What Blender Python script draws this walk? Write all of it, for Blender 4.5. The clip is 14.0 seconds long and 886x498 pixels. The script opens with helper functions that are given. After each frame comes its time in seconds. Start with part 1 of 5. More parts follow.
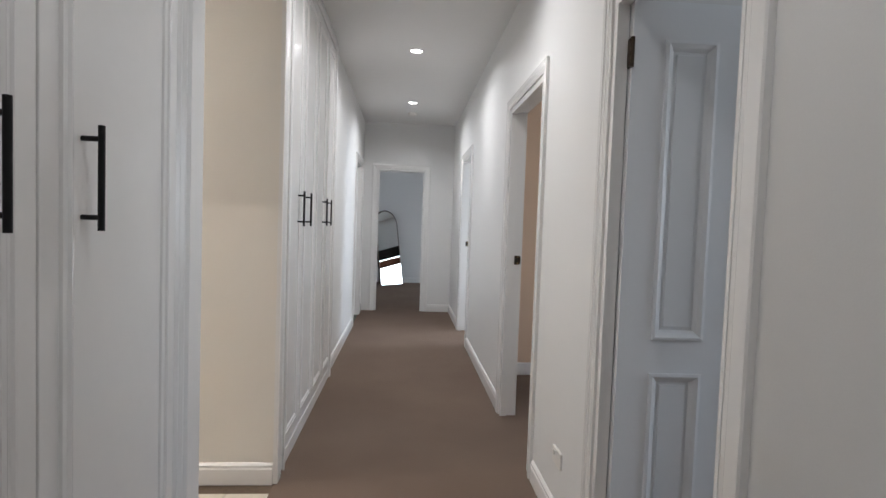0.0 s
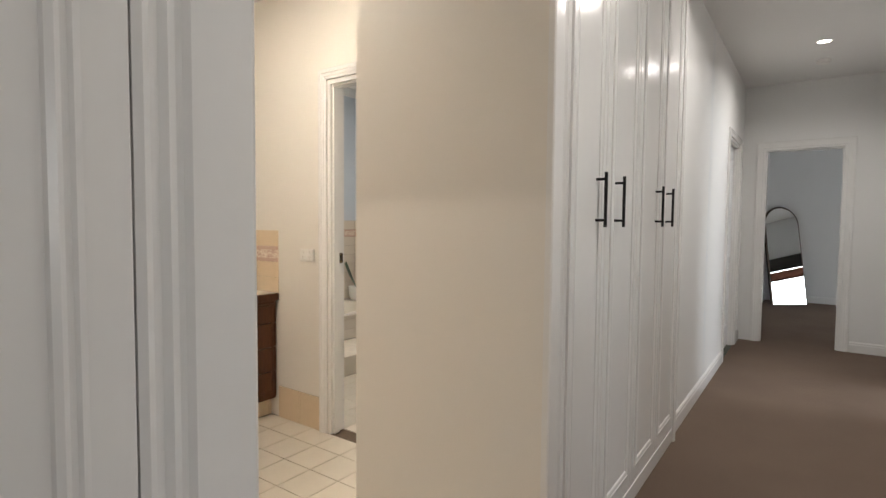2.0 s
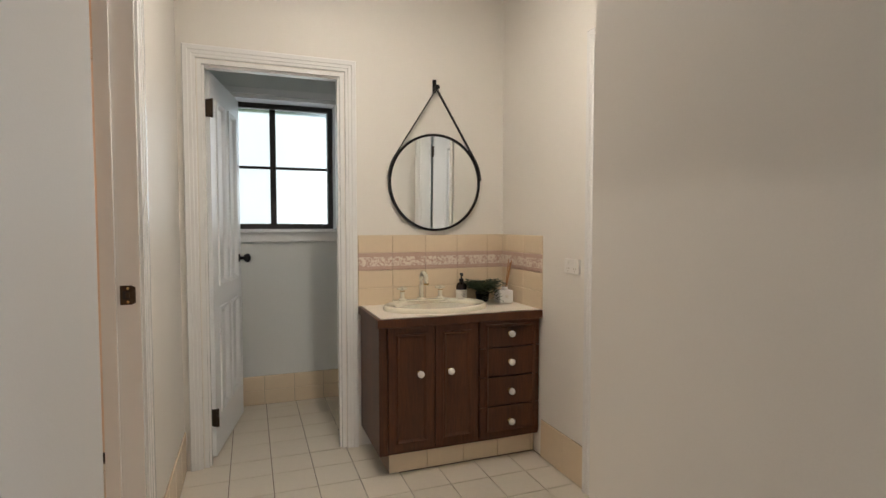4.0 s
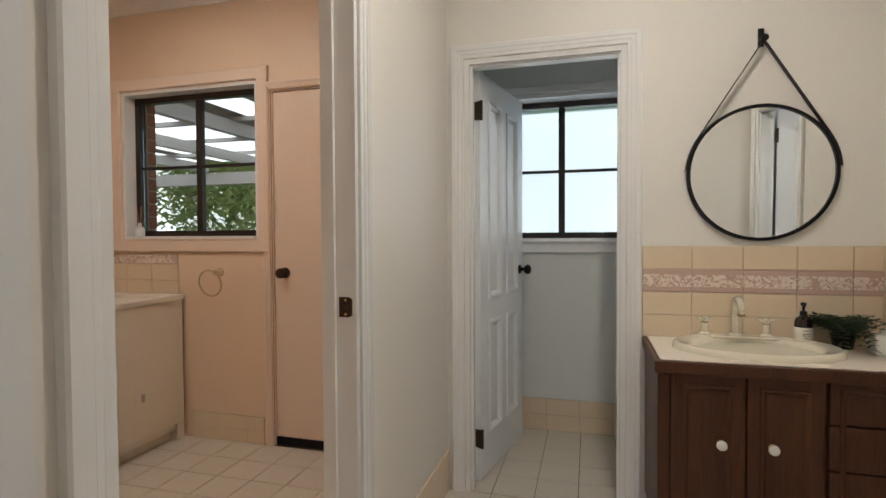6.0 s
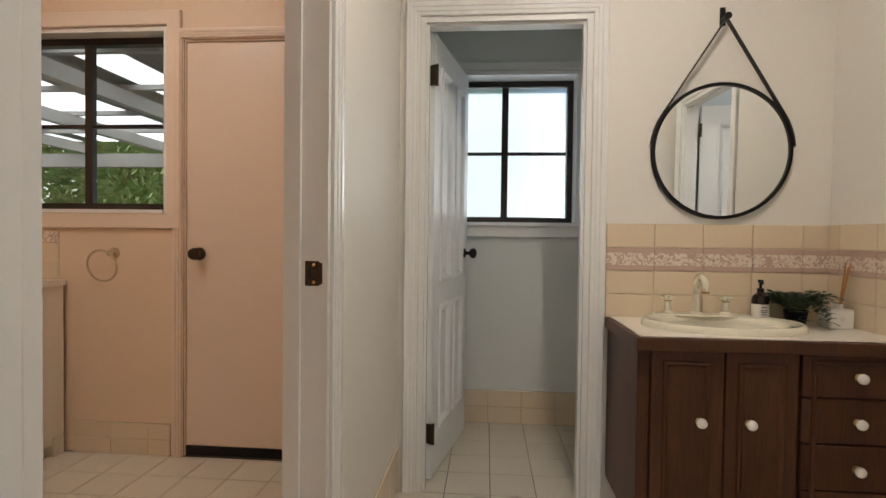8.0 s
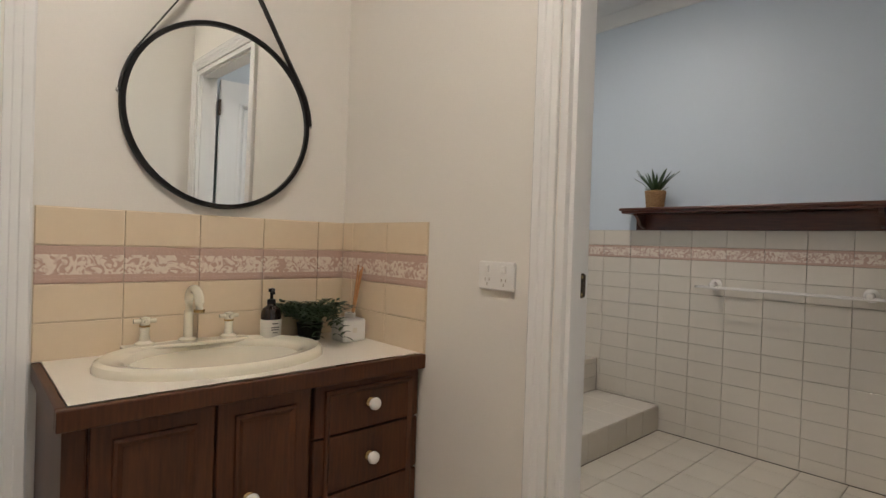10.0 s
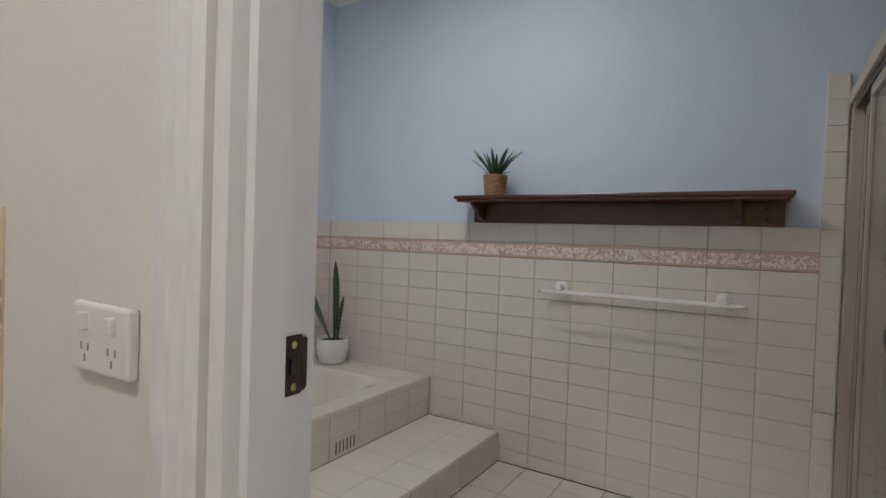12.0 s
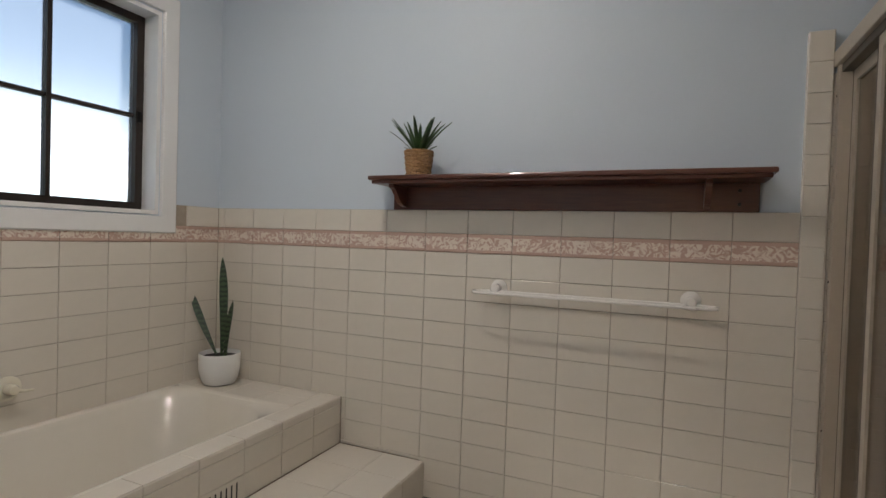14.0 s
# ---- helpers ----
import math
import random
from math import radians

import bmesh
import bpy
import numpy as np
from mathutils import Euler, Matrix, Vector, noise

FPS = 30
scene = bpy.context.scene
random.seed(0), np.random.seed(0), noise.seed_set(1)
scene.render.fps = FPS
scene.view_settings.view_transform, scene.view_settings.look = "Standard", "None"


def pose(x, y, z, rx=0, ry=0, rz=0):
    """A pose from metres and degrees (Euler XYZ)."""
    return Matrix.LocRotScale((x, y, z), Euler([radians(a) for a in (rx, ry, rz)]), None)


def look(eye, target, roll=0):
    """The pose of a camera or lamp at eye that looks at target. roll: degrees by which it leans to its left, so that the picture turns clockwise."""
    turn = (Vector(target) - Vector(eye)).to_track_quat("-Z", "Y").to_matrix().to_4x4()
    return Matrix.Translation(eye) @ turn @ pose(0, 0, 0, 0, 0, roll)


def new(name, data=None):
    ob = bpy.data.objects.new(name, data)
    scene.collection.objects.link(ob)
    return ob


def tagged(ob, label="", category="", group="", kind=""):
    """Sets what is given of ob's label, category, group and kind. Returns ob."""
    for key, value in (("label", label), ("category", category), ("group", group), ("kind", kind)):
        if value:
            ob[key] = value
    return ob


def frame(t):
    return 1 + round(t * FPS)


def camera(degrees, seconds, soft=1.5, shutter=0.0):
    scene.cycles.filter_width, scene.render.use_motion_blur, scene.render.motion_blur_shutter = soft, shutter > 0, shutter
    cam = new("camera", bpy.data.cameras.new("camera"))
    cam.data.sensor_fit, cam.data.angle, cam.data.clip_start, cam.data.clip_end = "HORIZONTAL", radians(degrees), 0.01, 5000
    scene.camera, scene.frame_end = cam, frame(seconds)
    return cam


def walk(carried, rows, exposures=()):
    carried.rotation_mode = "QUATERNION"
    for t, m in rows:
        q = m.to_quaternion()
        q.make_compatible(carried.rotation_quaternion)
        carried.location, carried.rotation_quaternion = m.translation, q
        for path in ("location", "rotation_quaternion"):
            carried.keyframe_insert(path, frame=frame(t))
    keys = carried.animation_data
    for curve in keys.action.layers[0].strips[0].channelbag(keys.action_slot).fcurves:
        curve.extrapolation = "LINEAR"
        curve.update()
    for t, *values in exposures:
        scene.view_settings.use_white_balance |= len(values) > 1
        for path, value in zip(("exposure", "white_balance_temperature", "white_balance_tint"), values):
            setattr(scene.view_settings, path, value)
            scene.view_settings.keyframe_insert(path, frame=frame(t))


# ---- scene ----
cam = camera(80.5, 14.0)
PATH = [
    (0, (0.332, 0.586, 1.266), (0.479, 2.578, 1.175), 2.0),
    (0.5, (0.343, 0.911, 1.245), (0.236, 2.905, 1.142), 1.8),
    (1, (0.362, 1.194, 1.262), (-0.102, 3.136, 1.146), 1.2),
    (1.5, (0.413, 1.461, 1.259), (-0.447, 3.263, 1.145), 0.8),
    (2, (0.371, 1.687, 1.248), (-0.784, 3.316, 1.144), 0.5),
    (2.5, (0.289, 1.856, 1.248), (-1.112, 3.279, 1.137), 0.4),
    (3, (0.195, 2.013, 1.246), (-1.407, 3.205, 1.131), 0.2),
    (5.3, (-0.259, 2.579, 1.221), (-2.257, 2.501, 1.163), -0.3),
    (5.5, (-0.326, 2.6, 1.216), (-2.314, 2.387, 1.16), -0.4),
    (6, (-0.403, 2.649, 1.236), (-2.328, 2.11, 1.183), -0.3),
    (6.5, (-0.444, 2.645, 1.242), (-2.299, 1.898, 1.195), -0.3),
    (7, (-0.468, 2.565, 1.224), (-2.31, 1.788, 1.176), -0.1),
    (7.5, (-0.515, 2.448, 1.179), (-2.424, 1.853, 1.134), 0.1),
    (8, (-0.582, 2.369, 1.114), (-2.575, 2.204, 1.072), 0.7),
    (8.5, (-0.726, 2.392, 1.086), (-2.696, 2.734, 1.059), 1.1),
    (9, (-0.925, 2.484, 1.105), (-2.78, 3.231, 1.07), 1.3),
    (9.2, (-0.993, 2.53, 1.107), (-2.783, 3.421, 1.078), 1.5),
    (11.3, (-1.386, 3.207, 1.141), (-2.472, 4.886, 1.105), 1.9),
    (11.5, (-1.414, 3.296, 1.139), (-2.489, 4.982, 1.102), 1.9),
    (12, (-1.495, 3.476, 1.161), (-2.548, 5.176, 1.12), 1.9),
    (12.5, (-1.561, 3.61, 1.178), (-2.598, 5.32, 1.125), 1.6),
    (13, (-1.633, 3.74, 1.158), (-2.586, 5.498, 1.114), 1.9),
    (13.5, (-1.673, 3.832, 1.159), (-2.499, 5.653, 1.12), 1.9),
    (14, (-1.702, 3.921, 1.131), (-2.506, 5.752, 1.09), 1.8),
]
walk(cam, [(t, look(eye, target, roll)) for t, eye, target, roll in PATH], [(0.0, 0.05, 6050, 11), (1.5, -0.05, 6650, 11), (3.0, -0.42, 6650, 11), (5.5, -0.78, 5900, 10), (6.5, -0.78, 6450, 10), (9.2, -0.7, 6450, 11), (11.4, -0.78, 5650, 12), (12.5, -0.6, 5600, 12), (14.0, -0.66, 6200, 12)])

# ---- light ----
P_HALL, C_HALL = 11.5, (1.0, 0.965, 0.93)
P_ALCOVE, C_ALCOVE = 28.0, (1.0, 0.90, 0.78)
# Power of the unseen fill lamp added in the laundry.
P_LAUNDRY_FILL = 24.0
P_BATH, C_BATH = 24.0, (1.0, 0.90, 0.79)
world = bpy.data.worlds.new("sky")
scene.world = world
world.use_nodes = True
sky = world.node_tree.nodes.new("ShaderNodeTexSky")
sky.sky_type, sky.sun_disc, sky.sun_elevation, sky.sun_rotation = "NISHITA", False, radians(48), radians(130)
world.node_tree.links.new(sky.outputs["Color"], world.node_tree.nodes["Background"].inputs["Color"])
world.node_tree.nodes["Background"].inputs["Strength"].default_value = 0.15
sun = new("sun", bpy.data.lights.new("sun", "SUN"))
sun.data.energy, sun.data.angle, sun.data.color = 5.0, radians(0.6), (1.0, 0.95, 0.88)
sun.matrix_world = look((0, 0, 0), (-0.45, 0.35, -0.82))


def window_light(x, y, z, w, h, toward, power, colour=(0.86, 0.93, 1.0)):
    """Sky light standing in the opening of a window."""
    data = bpy.data.lights.new("window_light", "AREA")
    data.shape, data.size, data.size_y, data.energy, data.color = "RECTANGLE", w, h, power, colour
    lamp = new("window_light", data)
    lamp.matrix_world = look((x, y, z), (x + toward, y, z))
    return lamp


window_light(-4.00, 2.46, 1.65, 0.8, 0.8, 1, 3.4)
window_light(-4.13, 4.91, 1.67, 1.35, 0.85, 1, 2.2, (0.80, 0.88, 1.0))
window_light(4.05, 1.4, 1.5, 1.5, 1.1, -1, 22)
window_light(4.05, 3.9, 1.5, 1.3, 1.1, -1, 18)
window_light(4.05, 10.2, 1.12, 1.9, 1.2, -1, 70)
window_light(4.05, 6.7, 1.5, 1.3, 1.1, -1, 85)

# ---- helpers of this scene ----
ORIGIN = {}
MESH = {}


def link(name, bm, mats, smooth=False):
    bmesh.ops.recalc_face_normals(bm, faces=bm.faces)
    me = bpy.data.meshes.new(name)
    bm.to_mesh(me)
    bm.free()
    for m in mats if isinstance(mats, (list, tuple)) else [mats]:
        me.materials.append(m)
    if smooth:
        for p in me.polygons:
            p.use_smooth = True
        me.set_sharp_from_angle(angle=radians(35))
    return new(name, me)


def thing(name, place, label, category, group="", kind=""):
    ob = tagged(new(name), label, category, group, kind)
    ob.location = place
    ORIGIN[ob] = Vector(place)
    return ob


def part(name, bm, material, parent, label="", smooth=False):
    """A mesh in world coordinates, hung under a thing or a part."""
    o = ORIGIN.get(parent, Vector((0, 0, 0)))
    bm.transform(Matrix.Translation(-o))
    ob = link(name, bm, material, smooth)
    ob.parent = parent
    ORIGIN[ob] = o
    return tagged(ob, label)


def structure(name, bm, material, label, category, smooth=False):
    return tagged(link(name, bm, material, smooth), label, category, kind="structure")


def box(bm, x0, x1, y0, y1, z0, z1, bevel=0.0):
    r = bmesh.ops.create_cube(bm, size=1.0)
    vs = r["verts"]
    bmesh.ops.transform(bm, verts=vs, matrix=Matrix.Translation(((x0 + x1) / 2, (y0 + y1) / 2, (z0 + z1) / 2)) @ Matrix.Diagonal((abs(x1 - x0), abs(y1 - y0), abs(z1 - z0), 1)))
    if bevel:
        es = list({e for v in vs for e in v.link_edges})
        bmesh.ops.bevel(bm, geom=es, offset=bevel, segments=2, affect="EDGES", profile=0.5)
    return bm


def boxes(*rows, bevel=0.0):
    bm = bmesh.new()
    for r in rows:
        box(bm, *r, bevel=bevel)
    return bm


def lathe(profile, at=(0, 0, 0), segs=32, sx=1.0, sy=1.0, turn=None, bm=None):
    """A turned shape: profile rows (radius, height)."""
    bm = bm or bmesh.new()
    m = Matrix.Translation(at) @ (turn or Matrix())
    rings = []
    for r, z in profile:
        rings.append([bm.verts.new(m @ Vector((max(r, 0.0002) * sx * math.cos(2 * math.pi * k / segs), max(r, 0.0002) * sy * math.sin(2 * math.pi * k / segs), z))) for k in range(segs)])
    for a, b in zip(rings, rings[1:]):
        for k in range(segs):
            bm.faces.new((a[k], a[(k + 1) % segs], b[(k + 1) % segs], b[k]))
    bm.faces.new(rings[0])
    bm.faces.new(rings[-1])
    return bm


def tube(pts, r, segs=10, closed=False, bm=None, taper=None):
    bm = bm or bmesh.new()
    pts = [Vector(p) for p in pts]
    n = len(pts)
    rings = []
    for i, p in enumerate(pts):
        a, b = (pts[i - 1], pts[(i + 1) % n]) if closed else (pts[max(i - 1, 0)], pts[min(i + 1, n - 1)])
        q = (b - a).to_track_quat("Z", "Y")
        rr = r if taper is None else r * (1 + (taper - 1) * i / max(1, n - 1))
        rings.append([bm.verts.new(p + q @ Vector((rr * math.cos(2 * math.pi * k / segs), rr * math.sin(2 * math.pi * k / segs), 0))) for k in range(segs)])
    for i in range(n if closed else n - 1):
        a, b = rings[i], rings[(i + 1) % n]
        off = min(range(segs), key=lambda s: (a[0].co - b[s].co).length) if closed and i == n - 1 else 0
        for k in range(segs):
            bm.faces.new((a[k], a[(k + 1) % segs], b[(k + 1 + off) % segs], b[(k + off) % segs]))
    if not closed:
        bm.faces.new(rings[0])
        bm.faces.new(rings[-1])
    return bm


AX = Matrix.Rotation(radians(90), 4, "Y")   # turned axis along +x
AY = Matrix.Rotation(radians(-90), 4, "X")  # turned axis along +y


def sweep(loop, profile, place, closed):
    """A moulding: loop(u) gives the path's plane points at offset u; profile rows are (u, proud); place(a, z, v) gives world."""
    bm = bmesh.new()
    rows = [[bm.verts.new(place(a, z, v)) for a, z in loop(u)] for u, v in profile]
    n = len(rows[0])
    for p, q in zip(rows, rows[1:]):
        for k in range(n if closed else n - 1):
            bm.faces.new((p[k], p[(k + 1) % n], q[(k + 1) % n], q[k]))
    if not closed:
        bm.faces.new([r[0] for r in rows])
        bm.faces.new([r[-1] for r in rows])
    return bm


COLONIAL = [(0, 0), (0, 0.010), (0.004, 0.012), (0.016, 0.0125), (0.019, 0.0155), (0.034, 0.016), (0.037, 0.0195), (0.056, 0.020), (0.061, 0.016), (0.061, 0)]
FLAT_TRIM = [(0, 0), (0, 0.016), (0.004, 0.019), (0.078, 0.019), (0.084, 0.014), (0.084, 0)]


def trim(axis, plane, side, a, b, top, bottom=0.0, mat=None, profile=COLONIAL, name="trim", closed=False, scale=1.0, reveal=0.006):
    """Architrave round an opening from a to b along the other axis, on a wall's face."""
    a, b, top = a - reveal, b + reveal, top + reveal
    if closed:
        bottom -= reveal
        loop = lambda u: [(a - u, bottom - u), (a - u, top + u), (b + u, top + u), (b + u, bottom - u)]
    else:
        loop = lambda u: [(a - u, bottom), (a - u, top + u), (b + u, top + u), (b + u, bottom)]
    place = (lambda p, z, v: (plane + side * v, p, z)) if axis == "x" else (lambda p, z, v: (p, plane + side * v, z))
    bm = sweep(loop, [(u * scale, v) for u, v in profile], place, closed)
    return structure(name, bm, mat or M_GLOSS, "white gloss painted moulded timber architrave", "trim", smooth=False)


def wall(name, axis, lo, hi, a0, a1, openings=(), mats=None, z1=2.70, label="painted plaster wall", z0=0.0):
    """A wall of thickness lo..hi across its axis, from a0 to a1, with openings (a, b, z0, z1) through it. mats: low side, high side."""
    bm = bmesh.new()
    rows = []
    at = a0
    for a, b, c, d in sorted(openings):
        rows.append((at, a, z0, z1))
        if c > z0:
            rows.append((a, b, z0, c))
        if d < z1:
            rows.append((a, b, d, z1))
        at = b
    rows.append((at, a1, z0, z1))
    for a, b, c, d in rows:
        if b - a < 1e-4:
            continue
        if axis == "x":
            box(bm, lo, hi, a, b, c, d)
        else:
            box(bm, a, b, lo, hi, c, d)
    n = 0 if axis == "x" else 1
    for f in bm.faces:
        f.material_index = 1 if f.normal[n] > 0.1 else 0
    me_mats = list(mats)
    return structure(name, bm, me_mats, label, "wall")


def jamb(axis, lo, hi, a, b, top, stop, mat=None, name="door_jamb"):
    """Timber lining of a doorway with its door stop. stop: centre of the stop across the wall."""
    t, q = 0.02, 0.012
    lo, hi = lo - 0.003, hi + 0.003
    rows = []
    for u0, u1, w0, w1, c, d in ((lo, hi, a, a + t, 0, top), (lo, hi, b - t, b, 0, top), (lo, hi, a + t, b - t, top - t, top),
                                 (stop - 0.02, stop + 0.02, a + t, a + t + q, 0, top - t), (stop - 0.02, stop + 0.02, b - t - q, b - t, 0, top - t), (stop - 0.02, stop + 0.02, a + t + q, b - t - q, top - t - q, top - t)):
        rows.append((u0, u1, w0, w1, c, d) if axis == "x" else (w0, w1, u0, u1, c, d))
    return structure(name, boxes(*rows), mat or M_GLOSS, "white gloss painted timber door lining", "door frame")


def skirting(rows, mat, height=0.105, name="baseboard", label="white painted timber skirting board with a moulded top"):
    """Rows of (axis, plane, side, a, b)."""
    bm = bmesh.new()
    prof = [(0, 0.0), (0.016, 0.0), (0.016, height - 0.03), (0.012, height - 0.022), (0.013, height - 0.012), (0.006, height - 0.002), (0, height)]
    for axis, plane, side, a, b in rows:
        ends = []
        for s in (a, b):
            ends.append([bm.verts.new((plane + side * u, s, z) if axis == "x" else (s, plane + side * u, z)) for u, z in prof])
        for k in range(len(prof) - 1):
            bm.faces.new((ends[0][k], ends[0][k + 1], ends[1][k + 1], ends[1][k]))
        bm.faces.new(ends[0])
        bm.faces.new(ends[1])
    return structure(name, bm, mat, label, "skirting")


def tile_mesh(name, w, h, t, mat, rim=0.0022, ridges=False):
    """One tile: lies in its own xy plane, face up, centred."""
    key = (name, round(w, 4), round(h, 4), round(t, 4), mat.name)
    if key in MESH:
        return MESH[key]
    bm = bmesh.new()
    gap = 0.0018 if mat == M_FLOORTILE else 0.001
    x, y = w / 2 - gap, h / 2 - gap
    lo = [bm.verts.new((a, b, 0)) for a, b in ((-x, -y), (x, -y), (x, y), (-x, y))]
    mid = [bm.verts.new((a, b, t - rim * 0.6)) for a, b in ((-x, -y), (x, -y), (x, y), (-x, y))]
    top = [bm.verts.new((a, b, t)) for a, b in ((-x + rim, -y + rim), (x - rim, -y + rim), (x - rim, y - rim), (-x + rim, y - rim))]
    for p, q in ((lo, mid), (mid, top)):
        for k in range(4):
            bm.faces.new((p[k], p[(k + 1) % 4], q[(k + 1) % 4], q[k]))
    bm.faces.new(top)
    if ridges:
        for s in (-1, 1):
            box(bm, -x + 0.001, x - 0.001, s * (y - 0.009) - 0.0035, s * (y - 0.009) + 0.0035, t - 0.001, t + 0.002)
    bmesh.ops.recalc_face_normals(bm, faces=bm.faces)
    me = bpy.data.meshes.new(name)
    bm.to_mesh(me)
    bm.free()
    me.materials.append(mat)
    MESH[key] = me
    return me


def lay_tile(name, parent, m, w, h, t, mat, ridges=False):
    ob = new(name, tile_mesh(name, w, h, t, mat, ridges=ridges))
    ob.parent = parent
    ob.matrix_basis = m
    return ob


def frame_of(axis, plane, side):
    """Turn that lays a tile's x along the wall, its y up and its face out of the wall."""
    if axis == "x":
        out, along = Vector((side, 0, 0)), Vector((0, side, 0))
    else:
        out, along = Vector((0, side, 0)), Vector((-side, 0, 0))
    up = Vector((0, 0, 1))
    return Matrix((along, up, out)).transposed().to_4x4()


def tile_wall(parent, axis, plane, side, cols, rows, skip=None, t=0.006, mats=None):
    """cols: joints along the wall; rows: (z0, z1, is_border)."""
    turn = frame_of(axis, plane, side)
    for z0, z1, border in rows:
        for a, b in zip(cols, cols[1:]):
            if b - a < 0.02 or (skip and skip((a + b) / 2, (z0 + z1) / 2)):
                continue
            c = (plane, (a + b) / 2, (z0 + z1) / 2) if axis == "x" else ((a + b) / 2, plane, (z0 + z1) / 2)
            lay_tile("border_tile" if border else "tile", parent, Matrix.Translation(c) @ turn, b - a, z1 - z0, t, M_BORDER if border else (mats or M_TILE), ridges=border)


def tile_floor(parent, xs, ys, z, inside, mat, t=0.006):
    for a, b in zip(xs, xs[1:]):
        for c, d in zip(ys, ys[1:]):
            if inside((a + b) / 2, (c + d) / 2):
                lay_tile("tile", parent, Matrix.Translation(((a + b) / 2, (c + d) / 2, z)), b - a, d - c, t, mat)


def steps(lo, hi, first, pitch):
    """Joints from lo to hi with one at first."""
    k = math.ceil((lo - first) / pitch + 0.08)
    out = [lo]
    while first + k * pitch < hi - 0.02:
        out.append(first + k * pitch)
        k += 1
    return out + [hi]


# ---- materials ----
def material(name, colour, rough=0.5, metal=0.0, spread=0.06, grain=40.0, bump=0.05, big=1.3, second=None, spec=0.5, each=0.0, coat=0.0, stretch=(1, 1, 1)):
    """Paint, glaze, metal or timber with variation at two scales."""
    m = bpy.data.materials.new(name)
    m.use_nodes = True
    nt = m.node_tree
    p = nt.nodes["Principled BSDF"]
    p.inputs["Roughness"].default_value, p.inputs["Metallic"].default_value = rough, metal
    p.inputs["Specular IOR Level"].default_value = spec
    p.inputs["Coat Weight"].default_value = coat
    tc = nt.nodes.new("ShaderNodeTexCoord")
    mp = nt.nodes.new("ShaderNodeMapping")
    mp.inputs["Scale"].default_value = stretch
    nt.links.new(tc.outputs["Object"], mp.inputs["Vector"])
    fine, wide = nt.nodes.new("ShaderNodeTexNoise"), nt.nodes.new("ShaderNodeTexNoise")
    fine.inputs["Scale"].default_value, fine.inputs["Detail"].default_value = grain, 4
    wide.inputs["Scale"].default_value, wide.inputs["Detail"].default_value = big, 3
    for n in (fine, wide):
        nt.links.new(mp.outputs["Vector"], n.inputs["Vector"])
    add = nt.nodes.new("ShaderNodeMath")
    nt.links.new(fine.outputs["Fac"], add.inputs[0])
    nt.links.new(wide.outputs["Fac"], add.inputs[1])
    last = add.outputs[0]
    if each:
        oi = nt.nodes.new("ShaderNodeObjectInfo")
        mul = nt.nodes.new("ShaderNodeMath")
        mul.operation = "MULTIPLY_ADD"
        mul.inputs[1].default_value = each
        nt.links.new(oi.outputs["Random"], mul.inputs[0])
        nt.links.new(last, mul.inputs[2])
        last = mul.outputs[0]
    ramp = nt.nodes.new("ShaderNodeMapRange")
    ramp.inputs["From Min"].default_value, ramp.inputs["From Max"].default_value = 0.6, 1.4 + each
    nt.links.new(last, ramp.inputs["Value"])
    mix = nt.nodes.new("ShaderNodeMix")
    mix.data_type = "RGBA"
    dark = second or tuple(c * (1 - 2 * spread) for c in colour)
    mix.inputs["A"].default_value, mix.inputs["B"].default_value = (*dark, 1), (*colour, 1)
    nt.links.new(ramp.outputs["Result"], mix.inputs["Factor"])
    nt.links.new(mix.outputs["Result"], p.inputs["Base Color"])
    if bump:
        b = nt.nodes.new("ShaderNodeBump")
        b.inputs["Strength"].default_value, b.inputs["Distance"].default_value = bump, 0.004
        nt.links.new(fine.outputs["Fac"], b.inputs["Height"])
        nt.links.new(b.outputs["Normal"], p.inputs["Normal"])
    return m


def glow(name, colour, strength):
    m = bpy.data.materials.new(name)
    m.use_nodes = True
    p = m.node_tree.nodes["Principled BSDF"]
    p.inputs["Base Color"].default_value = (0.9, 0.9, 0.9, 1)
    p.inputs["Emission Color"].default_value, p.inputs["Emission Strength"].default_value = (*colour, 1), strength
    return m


M_CREAM = material("cream_wall_paint", (0.76, 0.725, 0.665), 0.5, spread=0.015, grain=220, bump=0.06)
M_HALL = material("off_white_wall_paint", (0.75, 0.745, 0.73), 0.52, spread=0.015, grain=220, bump=0.06)
M_PEACH = material("peach_wall_paint", (0.77, 0.58, 0.42), 0.5, spread=0.015, grain=220, bump=0.06)
M_PEACHGLOSS = material("peach_gloss_paint", (0.78, 0.62, 0.50), 0.3, spread=0.012, grain=60, bump=0.03)
M_BLUE = material("pale_blue_wall_paint", (0.58, 0.64, 0.70), 0.5, spread=0.015, grain=220, bump=0.06)
M_WCW = material("white_wall_paint", (0.70, 0.71, 0.68), 0.5, spread=0.015, grain=220, bump=0.06)
M_CEIL = material("ceiling_paint", (0.78, 0.77, 0.75), 0.8, spread=0.01, grain=120, bump=0.03)
M_GLOSS = material("white_gloss_paint", (0.80, 0.79, 0.77), 0.2, spread=0.012, grain=30, bump=0.012)
M_DOOR = material("white_door_paint", (0.79, 0.80, 0.81), 0.32, spread=0.012, grain=70, bump=0.03)
M_BLACK = material("black_metal", (0.012, 0.011, 0.011), 0.42, 0.6, bump=0.02)
M_BRONZE = material("bronze_hardware", (0.09, 0.065, 0.045), 0.38, 0.85, spread=0.2, grain=90)
M_BROWNALU = material("brown_window_frame", (0.030, 0.021, 0.016), 0.42, 0.2, bump=0.02)
